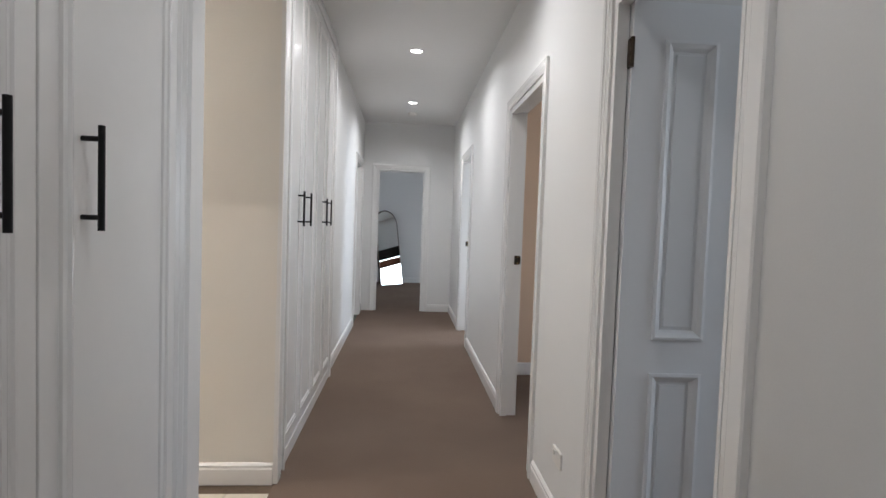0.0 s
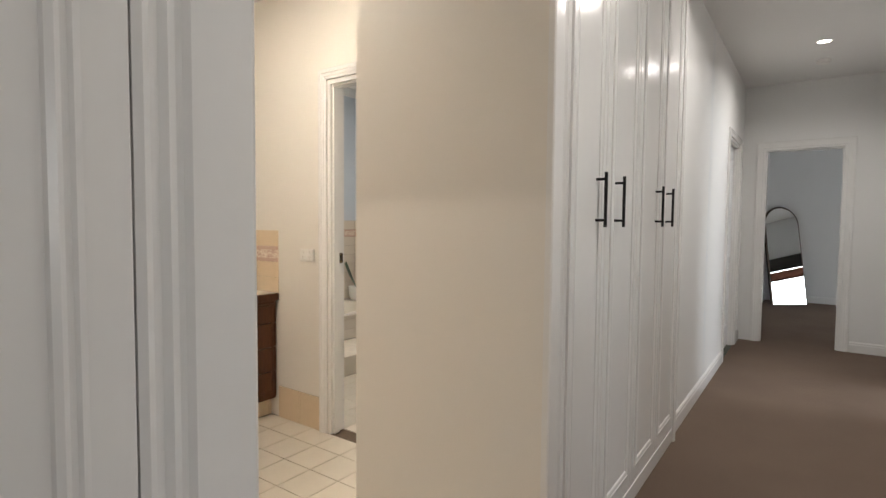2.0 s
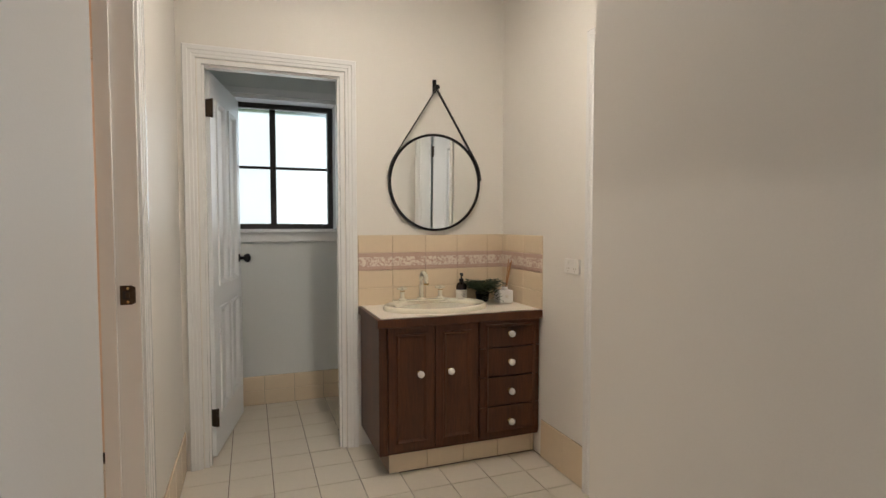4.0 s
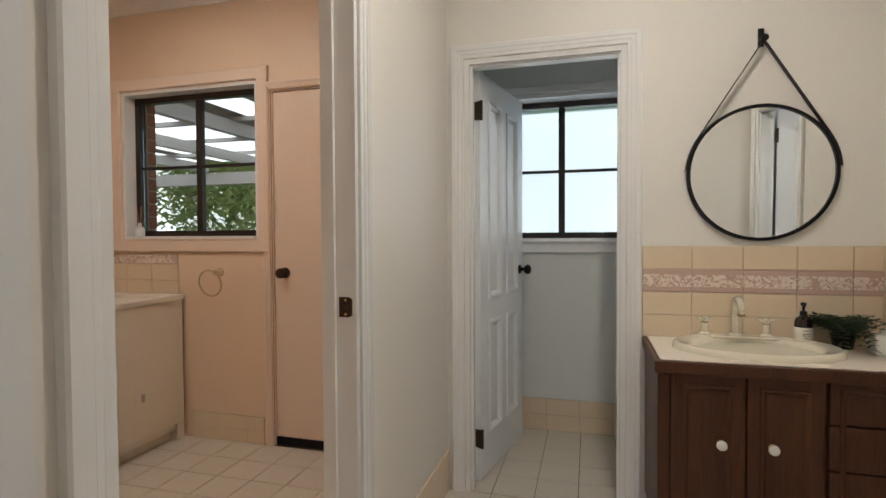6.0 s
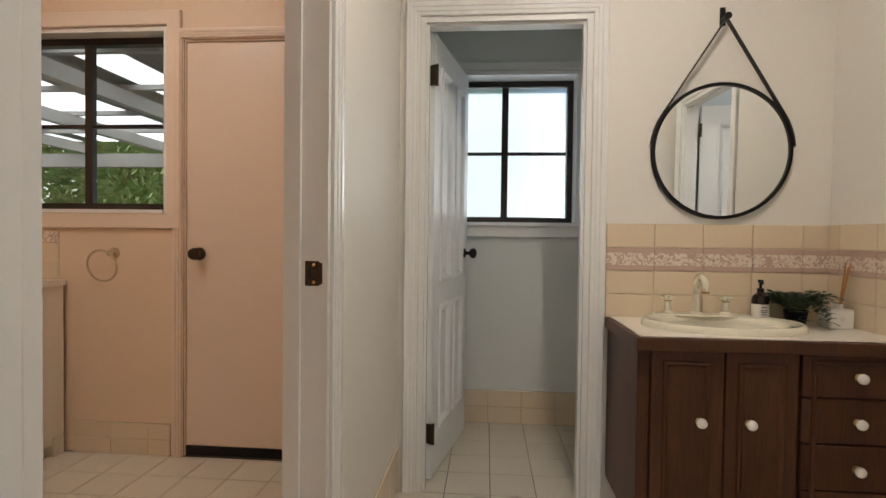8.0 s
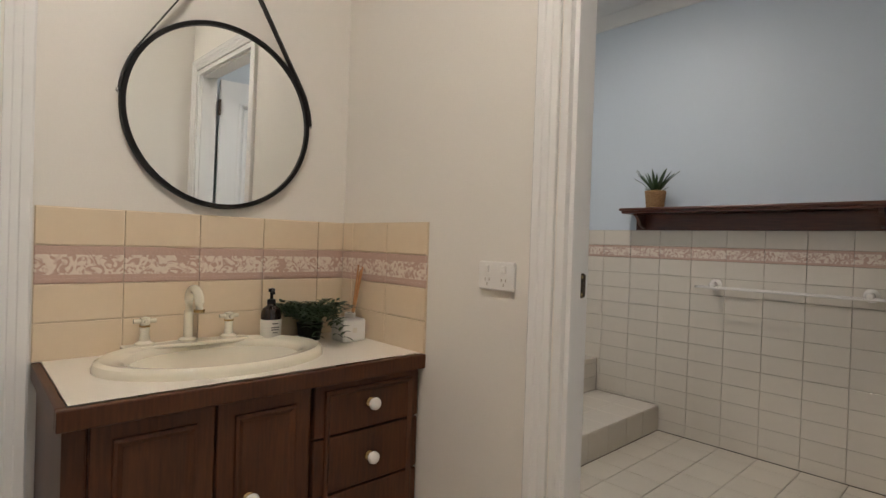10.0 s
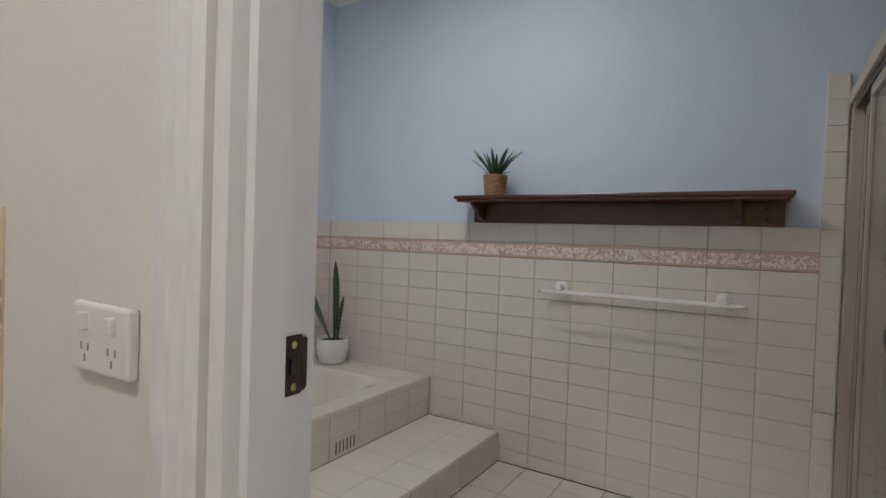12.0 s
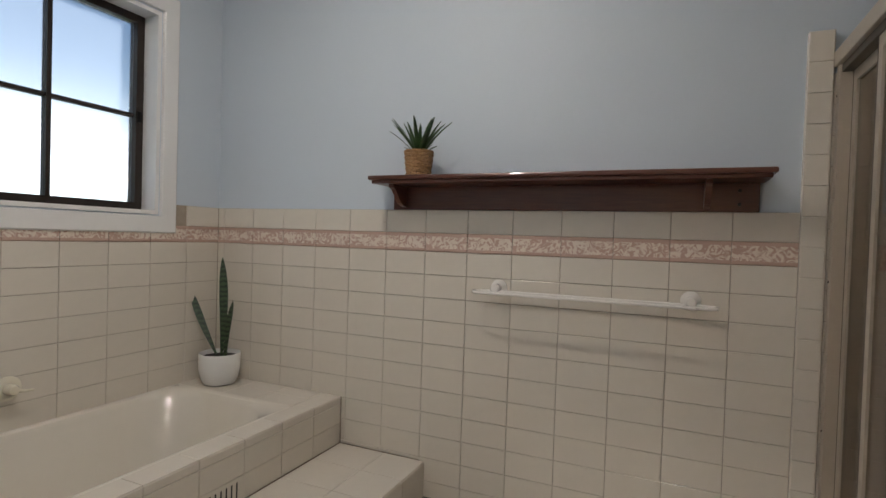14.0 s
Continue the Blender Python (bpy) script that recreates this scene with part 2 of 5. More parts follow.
M_TILE = material("cream_wall_tile", (0.71, 0.655, 0.565), 0.16, spread=0.03, grain=30, bump=0.012, each=0.35)
M_TILE_B = material("beige_splash_tile", (0.76, 0.62, 0.44), 0.18, spread=0.03, grain=30, bump=0.012, each=0.35)
M_FLOORTILE = material("cream_floor_tile", (0.66, 0.60, 0.50), 0.3, spread=0.05, grain=45, bump=0.04, each=0.5)
M_GROUT_L = material("beige_grout", (0.70, 0.57, 0.41), 0.8, spread=0.08, grain=60, bump=0.1)
M_GROUT = material("grout", (0.43, 0.36, 0.28), 0.9, spread=0.15, grain=60, bump=0.2)
M_GROUTF = material("floor_grout", (0.15, 0.105, 0.07), 0.9, spread=0.2, grain=60, bump=0.2)
M_ENAMEL = material("cream_enamel", (0.77, 0.72, 0.58), 0.1, spread=0.01, grain=20, bump=0.0, coat=0.3)
M_BATH = material("cream_bath_acrylic", (0.74, 0.69, 0.60), 0.14, spread=0.01, grain=20, bump=0.0)
M_LAMINATE = material("cream_laminate", (0.78, 0.72, 0.62), 0.3, spread=0.02, grain=200, bump=0.01)
M_WOOD = material("dark_stained_timber", (0.105, 0.036, 0.013), 0.4, spread=0.3, grain=26, bump=0.04, second=(0.036, 0.012, 0.005), stretch=(6, 6, 0.5), spec=0.35)
M_SHELF = material("mahogany_shelf_timber", (0.13, 0.043, 0.022), 0.3, second=(0.055, 0.016, 0.009), grain=26, bump=0.06, stretch=(0.5, 6, 6), coat=0.15)
M_PLASTIC = material("white_plastic", (0.79, 0.77, 0.73), 0.35, spread=0.01, bump=0.0)
M_KNOB = material("white_ceramic", (0.83, 0.80, 0.75), 0.08, spread=0.01, bump=0.0)
M_RING = material("tan_enamel", (0.55, 0.40, 0.25), 0.3, spread=0.03, bump=0.0)
M_BRASS = material("brass", (0.62, 0.45, 0.2), 0.25, 1.0, spread=0.06)
M_STEEL = material("brushed_steel", (0.5, 0.48, 0.46), 0.3, 1.0, spread=0.1)
M_LEATHER = material("black_leather_strap", (0.018, 0.015, 0.013), 0.55, spread=0.2, grain=160, bump=0.1)
M_POT = material("white_glazed_pot", (0.78, 0.77, 0.74), 0.4, spread=0.02, grain=80, bump=0.05)
M_SOIL = material("potting_soil", (0.03, 0.022, 0.016), 0.95, spread=0.3, grain=90, bump=0.6)
M_LEAF = material("green_leaf", (0.055, 0.105, 0.035), 0.4, second=(0.02, 0.05, 0.018), grain=24, bump=0.05)
M_LEAF2 = material("dark_trailing_leaf", (0.05, 0.09, 0.035), 0.45, second=(0.016, 0.036, 0.014), grain=60, bump=0.05)
M_TREE = material("tree_leaves", (0.42, 0.54, 0.24), 0.5, second=(0.22, 0.33, 0.11), grain=3.0, bump=0.0)
M_BARK = material("bark", (0.30, 0.27, 0.23), 0.9, spread=0.25, grain=20, bump=0.5)
M_WICKER = material("woven_seagrass", (0.45, 0.27, 0.12), 0.7, second=(0.20, 0.10, 0.04), grain=120, bump=0.3)
M_LABEL = material("paper_label", (0.72, 0.68, 0.60), 0.6, spread=0.02, bump=0.0)
M_INK = material("label_ink", (0.10, 0.09, 0.08), 0.6, bump=0.0)
M_AMBER = material("dark_amber_glass", (0.02, 0.010, 0.007), 0.08, bump=0.0)
M_REED = material("diffuser_reed", (0.48, 0.23, 0.09), 0.6, spread=0.1, grain=60)
M_BRICK = material("red_brick", (0.33, 0.12, 0.07), 0.85, spread=0.2, grain=50, bump=0.4, each=0.6)
M_MORTAR = material("mortar", (0.42, 0.38, 0.33), 0.95, spread=0.1, grain=60, bump=0.3)
M_PERGOLA = material("weathered_pergola_paint", (0.42, 0.41, 0.39), 0.6, spread=0.08, grain=30)
M_STEELROOF = material("grey_corrugated_roofing", (0.36, 0.36, 0.35), 0.5, 0.2, spread=0.08, grain=12)
M_GRASS = material("lawn", (0.09, 0.14, 0.035), 0.9, second=(0.05, 0.08, 0.02), grain=8, bump=0.5, big=0.3)
M_PAVE = material("concrete_paving", (0.42, 0.40, 0.37), 0.85, spread=0.1, grain=25, bump=0.2)
M_LAMPON = glow("lit_downlight", (1.0, 0.95, 0.88), 14.0)
# Opaque and emissive: the glow stands in for daylight through clear roofing.
M_ROOFGLOW = glow("translucent_roof_glow", (0.95, 0.98, 1.0), 2.4)
M_SOCKET = material("dark_slot", (0.02, 0.018, 0.016), 0.7, bump=0.0)
M_DARKSHOWER = material("bronze_shower_frame", (0.10, 0.078, 0.058), 0.4, 0.5, spread=0.08, grain=40)
M_SHOWERPOST = material("beige_shower_post", (0.52, 0.45, 0.36), 0.4, 0.3, spread=0.05, grain=40)


def carpet_material():
    m = material("brown_loop_carpet", (0.215, 0.158, 0.122), 0.95, spread=0.1, grain=260, bump=0.5, second=(0.15, 0.107, 0.082), spec=0.1)
    nt = m.node_tree
    p = nt.nodes["Principled BSDF"]
    tc = nt.nodes.new("ShaderNodeTexCoord")
    mp = nt.nodes.new("ShaderNodeMapping")
    mp.inputs["Rotation"].default_value = (0, 0, radians(45))
    nt.links.new(tc.outputs["Object"], mp.inputs["Vector"])
    ws = []
    for d in ("X", "Y"):
        w = nt.nodes.new("ShaderNodeTexWave")
        w.bands_direction = d
        w.inputs["Scale"].default_value, w.inputs["Distortion"].default_value = 38, 0.6
        nt.links.new(mp.outputs["Vector"], w.inputs["Vector"])
        ws.append(w)
    mul = nt.nodes.new("ShaderNodeMath")
    mul.operation = "MULTIPLY"
    nt.links.new(ws[0].outputs["Fac"], mul.inputs[0])
    nt.links.new(ws[1].outputs["Fac"], mul.inputs[1])
    b = nt.nodes.new("ShaderNodeBump")
    b.inputs["Strength"].default_value, b.inputs["Distance"].default_value = 0.7, 0.004
    nt.links.new(mul.outputs[0], b.inputs["Height"])
    nt.links.new(b.outputs["Normal"], p.inputs["Normal"])
    return m


def border_material(name, pale, pink):
    """Embossed floral listello: pale scrolls on a pink ground."""
    m = bpy.data.materials.new(name)
    m.use_nodes = True
    nt = m.node_tree
    p = nt.nodes["Principled BSDF"]
    p.inputs["Roughness"].default_value = 0.28
    tc = nt.nodes.new("ShaderNodeTexCoord")
    oi = nt.nodes.new("ShaderNodeObjectInfo")
    far = nt.nodes.new("ShaderNodeMath")
    far.operation = "MULTIPLY"
    far.inputs[1].default_value = 9.0
    nt.links.new(oi.outputs["Random"], far.inputs[0])
    shift = nt.nodes.new("ShaderNodeVectorMath")
    shift.operation = "ADD"
    nt.links.new(tc.outputs["Object"], shift.inputs[0])
    nt.links.new(far.outputs[0], shift.inputs[1])
    w = nt.nodes.new("ShaderNodeTexNoise")
    w.inputs["Scale"].default_value, w.inputs["Detail"].default_value, w.inputs["Distortion"].default_value = 34, 1.5, 2.2
    nt.links.new(shift.outputs[0], w.inputs["Vector"])
    r = nt.nodes.new("ShaderNodeValToRGB")
    r.color_ramp.elements[0].position, r.color_ramp.elements[1].position = 0.42, 0.54
    r.color_ramp.elements[0].color, r.color_ramp.elements[1].color = (*pink, 1), (*pale, 1)
    nt.links.new(w.outputs["Fac"], r.inputs["Fac"])
    sep = nt.nodes.new("ShaderNodeSeparateXYZ")
    nt.links.new(tc.outputs["Object"], sep.inputs["Vector"])
    ab = nt.nodes.new("ShaderNodeMath")
    ab.operation = "ABSOLUTE"
    nt.links.new(sep.outputs["Y"], ab.inputs[0])
    gt = nt.nodes.new("ShaderNodeMath")
    gt.operation = "GREATER_THAN"
    gt.inputs[1].default_value = 0.026
    nt.links.new(ab.outputs[0], gt.inputs[0])
    mix = nt.nodes.new("ShaderNodeMix")
    mix.data_type = "RGBA"
    mix.inputs["B"].default_value = (*[c * 1.05 for c in pink], 1)
    nt.links.new(gt.outputs[0], mix.inputs["Factor"])
    nt.links.new(r.outputs["Color"], mix.inputs["A"])
    nt.links.new(mix.outputs["Result"], p.inputs["Base Color"])
    b = nt.nodes.new("ShaderNodeBump")
    b.inputs["Strength"].default_value, b.inputs["Distance"].default_value = 0.4, 0.003
    nt.links.new(w.outputs["Fac"], b.inputs["Height"])
    nt.links.new(b.outputs["Normal"], p.inputs["Normal"])
    return m


def mirror_material():
    m = bpy.data.materials.new("mirror_glass")
    m.use_nodes = True
    p = m.node_tree.nodes["Principled BSDF"]
    p.inputs["Base Color"].default_value = (0.86, 0.88, 0.87, 1)
    p.inputs["Metallic"].default_value, p.inputs["Roughness"].default_value = 1.0, 0.01
    return m


def glass_material(name, rough, tint=(0.95, 0.98, 0.97)):
    m = bpy.data.materials.new(name)
    m.use_nodes = True
    p = m.node_tree.nodes["Principled BSDF"]
    p.inputs["Base Color"].default_value = (*tint, 1)
    p.inputs["Transmission Weight"].default_value, p.inputs["Roughness"].default_value, p.inputs["IOR"].default_value = 1.0, rough, 1.1 if rough else 1.45
    return m


def banded_leaf():
    m = material("snake_plant_leaf", (0.07, 0.12, 0.05), 0.4, grain=30, bump=0.03)
    nt = m.node_tree
    p = nt.nodes["Principled BSDF"]
    tc = nt.nodes.new("ShaderNodeTexCoord")
    w = nt.nodes.new("ShaderNodeTexWave")
    w.bands_direction = "Z"
    w.inputs["Scale"].default_value, w.inputs["Distortion"].default_value, w.inputs["Detail Scale"].default_value = 13, 3.0, 4.0
    nt.links.new(tc.outputs["Object"], w.inputs["Vector"])
    mix = nt.nodes.new("ShaderNodeMix")
    mix.data_type = "RGBA"
    mix.inputs["A"].default_value, mix.inputs["B"].default_value = (0.008, 0.02, 0.010, 1), (0.055, 0.095, 0.04, 1)
    nt.links.new(w.outputs["Fac"], mix.inputs["Factor"])
    nt.links.new(mix.outputs["Result"], p.inputs["Base Color"])
    return m


M_CARPET = carpet_material()
M_BORDER = border_material("floral_border_tile", (0.74, 0.65, 0.55), (0.52, 0.355, 0.285))
M_MIRROR = mirror_material()
M_GLASS = glass_material("clear_glass", 0.0)
M_FROST = glass_material("frosted_glass", 0.55)
M_SHGLASS = glass_material("bronze_shower_glass", 0.0, (0.55, 0.47, 0.38))
M_SNAKE = banded_leaf()

# ---- structure: walls ----
H = 2.70
DOOR = 2.04
wall("wall_hall_east", "x", 1.01, 1.11, -2.6, 8.17, [(1.60, 2.32, 0, DOOR), (3.20, 4.04, 0, DOOR), (6.05, 6.87, 0, DOOR)], (M_HALL, M_HALL), label="off-white painted hallway wall with three doorways")
wall("wall_hall_west", "x", -0.38, -0.28, 4.92, 8.17, [(7.02, 7.80, 0, DOOR)], (M_HALL, M_HALL), label="off-white painted hallway wall beyond the linen cupboard")
wall("wall_hall_west_near", "x", -0.36, -0.26, -2.6, 0.98, (), (M_HALL, M_HALL), label="off-white painted hallway wall")
wall("wall_hall_south", "y", -2.7, -2.6, -0.36, 4.1, (), (M_HALL, M_HALL), label="off-white painted wall closing the hallway")
wall("wall_hall_end", "y", 8.17, 8.27, -0.38, 4.1, [(-0.09, 0.61, 0, DOOR)], (M_HALL, M_HALL), label="off-white painted wall at the end of the hallway")
wall("wall_bedroom_back", "y", 11.9, 12.0, -0.38, 4.1, (), (M_HALL, M_HALL), label="off-white painted bedroom wall")
wall("wall_bedroom_west", "x", -0.38, -0.28, 8.27, 11.9, (), (M_HALL, M_HALL), label="off-white painted bedroom side wall")
wall("wall_rooms_east", "x", 4.0, 4.1, -2.6, 11.9, [(0.6, 2.2, 0.9, 2.1), (3.2, 4.6, 0.9, 2.1), (6.0, 7.4, 0.9, 2.1), (9.2, 11.2, 0.5, 1.75)], (M_HALL, M_HALL), label="off-white painted outer wall of the side rooms")
wall("wall_room_divider", "y", 2.62, 2.72, 1.11, 4.0, (), (M_HALL, M_PEACH), label="painted dividing wall between side rooms")
wall("wall_room_divider", "y", 5.0, 5.1, 1.11, 4.0, (), (M_PEACH, M_HALL), label="painted dividing wall between side rooms")

wall("wall_cupboard_end", "y", 1.967, 2.118, -0.79, -0.262, (), (M_CREAM, M_HALL), label="cream painted end wall beside the cupboard")
wall("wall_cupboard_back", "x", -0.84, -0.80, 0.9, 1.887, (), (M_PEACH, M_HALL), label="painted back wall of the cupboard")
wall("wall_laundry", "y", 1.887, 1.987, -2.84, -0.79, [(-1.83, -0.98, 0, DOOR)], (M_PEACH, M_CREAM), label="painted wall with the laundry doorway")
wall("wall_vanity", "x", -2.94, -2.84, 1.887, 3.765, [(2.08, 2.80, 0, 2.06)], (M_WCW, M_CREAM), label="cream painted wall behind the vanity with the toilet doorway")
wall("wall_bathroom_south", "y", 3.765, 3.865, -4.05, -0.92, [(-1.912, -1.12, 0, DOOR)], (M_CREAM, M_BLUE), label="painted wall with the bathroom doorway")
wall("wall_pier", "y", 3.09, 3.19, -1.02, -0.262, (), (M_CREAM, M_CREAM), label="cream painted end wall of the linen cupboard")
wall("wall_pier_return", "x", -1.02, -0.92, 3.19, 3.765, (), (M_CREAM, M_CREAM), label="cream painted return wall")

wall("wall_toilet_north", "y", 2.96, 3.06, -3.745, -2.94, (), (M_WCW, M_WCW), label="white painted toilet wall")
wall("wall_toilet_south", "y", 1.887, 1.987, -3.745, -2.94, (), (M_WCW, M_WCW), label="white painted toilet wall")
wall("wall_toilet_outer", "x", -3.98, -3.745, 1.887, 3.765, [(2.02, 2.91, 1.195, 2.11)], (M_BRICK, M_WCW), label="white painted outer wall with the frosted toilet window")

wall("wall_bathroom_outer", "x", -4.10, -3.91, 3.865, 5.982, [(4.20, 5.625, 1.20, 2.135)], (M_BRICK, M_BLUE), label="pale blue painted outer wall with the frosted bathroom window")
wall("wall_bathroom_north", "y", 5.982, 6.10, -4.10, -0.28, (), (M_BLUE, M_BRICK), label="pale blue painted wall above cream tiles")
wall("wall_bathroom_east", "x", -1.05, -0.95, 3.865, 4.95, (), (M_BLUE, M_HALL), label="pale blue painted bathroom wall")
wall("wall_shower_south", "y", 4.95, 5.02, -1.24, -0.38, (), (M_BLUE, M_TILE), label="tiled shower side wall")
wall("wall_shower_east", "x", -0.46, -0.38, 5.02, 5.982, (), (M_TILE, M_HALL), label="tiled shower back wall")

wall("wall_laundry_outer", "x", -3.26, -3.08, -0.58, 1.887, [(-0.215, 0.775, 1.22, 2.145), (0.862, 1.682, 0, 2.08)], (M_BRICK, M_PEACH), label="peach painted outer wall with the laundry window and back door")
wall("wall_laundry_south", "y", -0.58, -0.48, -3.08, -0.36, (), (M_PEACH, M_PEACH), label="peach painted laundry wall")
wall("wall_laundry_east", "x", -0.94, -0.84, -0.48, 0.9, (), (M_PEACH, M_PEACH), label="peach painted laundry wall")

# ---- structure: floors, ceilings ----
structure("floor_carpet", boxes((-0.255, 4.0, -2.6, 11.9, -0.08, 0.0), (-0.28, -0.255, 4.92, 11.9, -0.08, 0.0)), M_CARPET, "brown looped carpet in the hallway and bedrooms", "carpet")
floor_alcove = structure("floor_alcove", boxes((-2.94, -0.255, 1.887, 3.865, -0.08, -0.006)), M_GROUTF, "cream square tiled floor of the vanity alcove", "tiled floor")
floor_toilet = structure("floor_toilet", boxes((-3.745, -2.94, 1.887, 3.06, -0.08, -0.006)), M_GROUTF, "cream square tiled toilet floor", "tiled floor")
floor_bath = structure("floor_bathroom", boxes((-3.91, -0.38, 3.865, 5.982, -0.08, -0.006)), M_GROUTF, "cream square tiled bathroom floor", "tiled floor")
floor_laundry = structure("floor_laundry", boxes((-3.26, -0.36, -0.58, 1.887, -0.08, -0.006)), M_GROUTF, "cream square tiled laundry floor", "tiled floor")
structure("ceiling", boxes((-0.38, 4.1, -2.7, 12.0, H, H + 0.1), (-4.1, -0.38, 1.887, 6.1, H, H + 0.1), (-3.26, -0.38, -0.58, 1.887, H, H + 0.1)), M_CEIL, "white painted plaster ceiling", "ceiling")


def cornice(rows, mat):
    bm = bmesh.new()
    prof = [(0.0, H - 0.075), (0.008, H - 0.07), (0.018, H - 0.045), (0.045, H - 0.018), (0.07, H - 0.008), (0.075, H)]
    for axis, plane, side, a, b in rows:
        ends = [[bm.verts.new((plane + side * u, s, z) if axis == "x" else (s, plane + side * u, z)) for u, z in prof] for s in (a, b)]
        for k in range(len(prof) - 1):
            bm.faces.new((ends[0][k], ends[0][k + 1], ends[1][k + 1], ends[1][k]))
    return structure("cornice", bm, mat, "white plaster cove cornice", "cornice", smooth=True)


cornice([("x", -2.84, 1, 1.987, 3.765), ("y", 3.765, -1, -2.84, -1.02), ("y", 1.987, 1, -2.84, -0.84)], M_CEIL)
cornice([("x", -3.08, 1, -0.48, 1.887), ("y", -0.48, 1, -3.08, -0.94)], M_CEIL)
cornice([("y", 5.982, -1, -3.91, -0.46), ("x", -3.91, 1, 3.865, 5.982)], M_CEIL)

# ---- structure: trims, linings, skirtings ----
for a, b in ((1.60, 2.32), (3.20, 4.04), (6.05, 6.87)):
    trim("x", 1.01, -1, a, b, DOOR)
    jamb("x", 1.01, 1.11, a, b, DOOR, 1.025)
trim("x", -0.28, 1, 7.02, 7.80, DOOR)
jamb("x", -0.38, -0.28, 7.02, 7.80, DOOR, -0.32)
trim("y", 8.17, -1, -0.09, 0.61, DOOR)
jamb("y", 8.17, 8.27, -0.09, 0.61, DOOR, 8.21)
trim("x", -2.84, 1, 2.08, 2.80, 2.06)
jamb("x", -2.94, -2.84, 2.08, 2.80, 2.06, -2.875)
trim("y", 1.987, 1, -1.83, -0.98, DOOR)
jamb("y", 1.887, 1.987, -1.83, -0.98, DOOR, 1.905)
trim("y", 3.765, -1, -1.912, -1.12, DOOR)
jamb("y", 3.765, 3.865, -1.912, -1.12, DOOR, 3.80)
trim("y", 3.865, 1, -1.912, -1.12, DOOR)
skirting([("x", 1.01, -1, -2.6, 1.53), ("x", 1.01, -1, 2.39, 3.12), ("x", 1.01, -1, 4.12, 5.97), ("x", 1.01, -1, 6.95, 8.17), ("y", 8.17, -1, 0.69, 1.01),
          ("x", -0.28, 1, 4.93, 6.94), ("x", -0.28, 1, 7.88, 8.17), ("y", 11.9, -1, -0.28, 4.0), ("x", -0.28, 1, 8.27, 11.9), ("y", 5.0, -1, 1.11, 4.0)], M_GLOSS)
skirting([("y", 3.09, -1, -1.02, -0.262), ("x", -1.02, -1, 3.09, 3.765)], M_GLOSS, name="baseboard")


# ---- hardware ----
def strike_plate(axis, x, y, z, parent=None):
    """Latch keeper on a door lining. axis: the way its face points, +-x or +-y."""
    t = thing("strike_plate", (x, y, z), "bronze latch strike plate on a white door lining", "strike plate", "latch plates")
    s = 1 if axis[0] == "+" else -1
    def bx(u0, u1, v0, v1, w0, w1, bevel=0.0):
        return boxes((x + min(s * u0, s * u1), x + max(s * u0, s * u1), y + v0, y + v1, z + w0, z + w1), bevel=bevel) if axis[1] == "x" else boxes((x + v0, x + v1, y + min(s * u0, s * u1), y + max(s * u0, s * u1), z + w0, z + w1), bevel=bevel)
    part("plate", bx(0, 0.003, -0.022, 0.012, -0.030, 0.030, 0.0012), M_BRONZE, t)
    part("slot", bx(0.003, 0.0042, -0.015, 0.004, -0.013, 0.013), M_SOCKET, t)
    lip = bmesh.new()
    for k in range(6):
        u, w = 0.003 - 0.0016 * k * k * 0.3, 0.027 - 0.0012 * k * k * 0.45
        v = 0.012 + 0.0026 * k
        q = bx(u - 0.0016, u, v - 0.0004, v + 0.0030, -w, w)
        me = bpy.data.meshes.new("lip_step")
        q.to_mesh(me)
        q.free()
        lip.from_mesh(me)
        bpy.data.meshes.remove(me)
    part("lip", lip, M_BRONZE, t, "curved bronze lip")
    part("tongue", bx(0.0042, 0.007, -0.006, 0.004, -0.008, 0.008, 0.001), M_BRONZE, t)
    for dz in (-0.021, 0.021):
        part("screw", lathe([(0.004, 0), (0.004, 0.0015), (0.002, 0.002)], (x + (s * 0.003 if axis[1] == "x" else 0), y + (0 if axis[1] == "x" else s * 0.003), z + dz), 10, turn=(AX if axis[1] == "x" else AY) if s > 0 else (Matrix.Rotation(radians(-90), 4, "Y") if axis[1] == "x" else Matrix.Rotation(radians(90), 4, "X"))), M_BRASS, t)
    return t


strike_plate("+x", -1.81, 1.957, 1.025)
strike_plate("+x", -1.892, 3.838, 1.03)
strike_plate("-y", 1.085, 4.02, 1.05)
strike_plate("-y", 1.085, 6.85, 1.05)


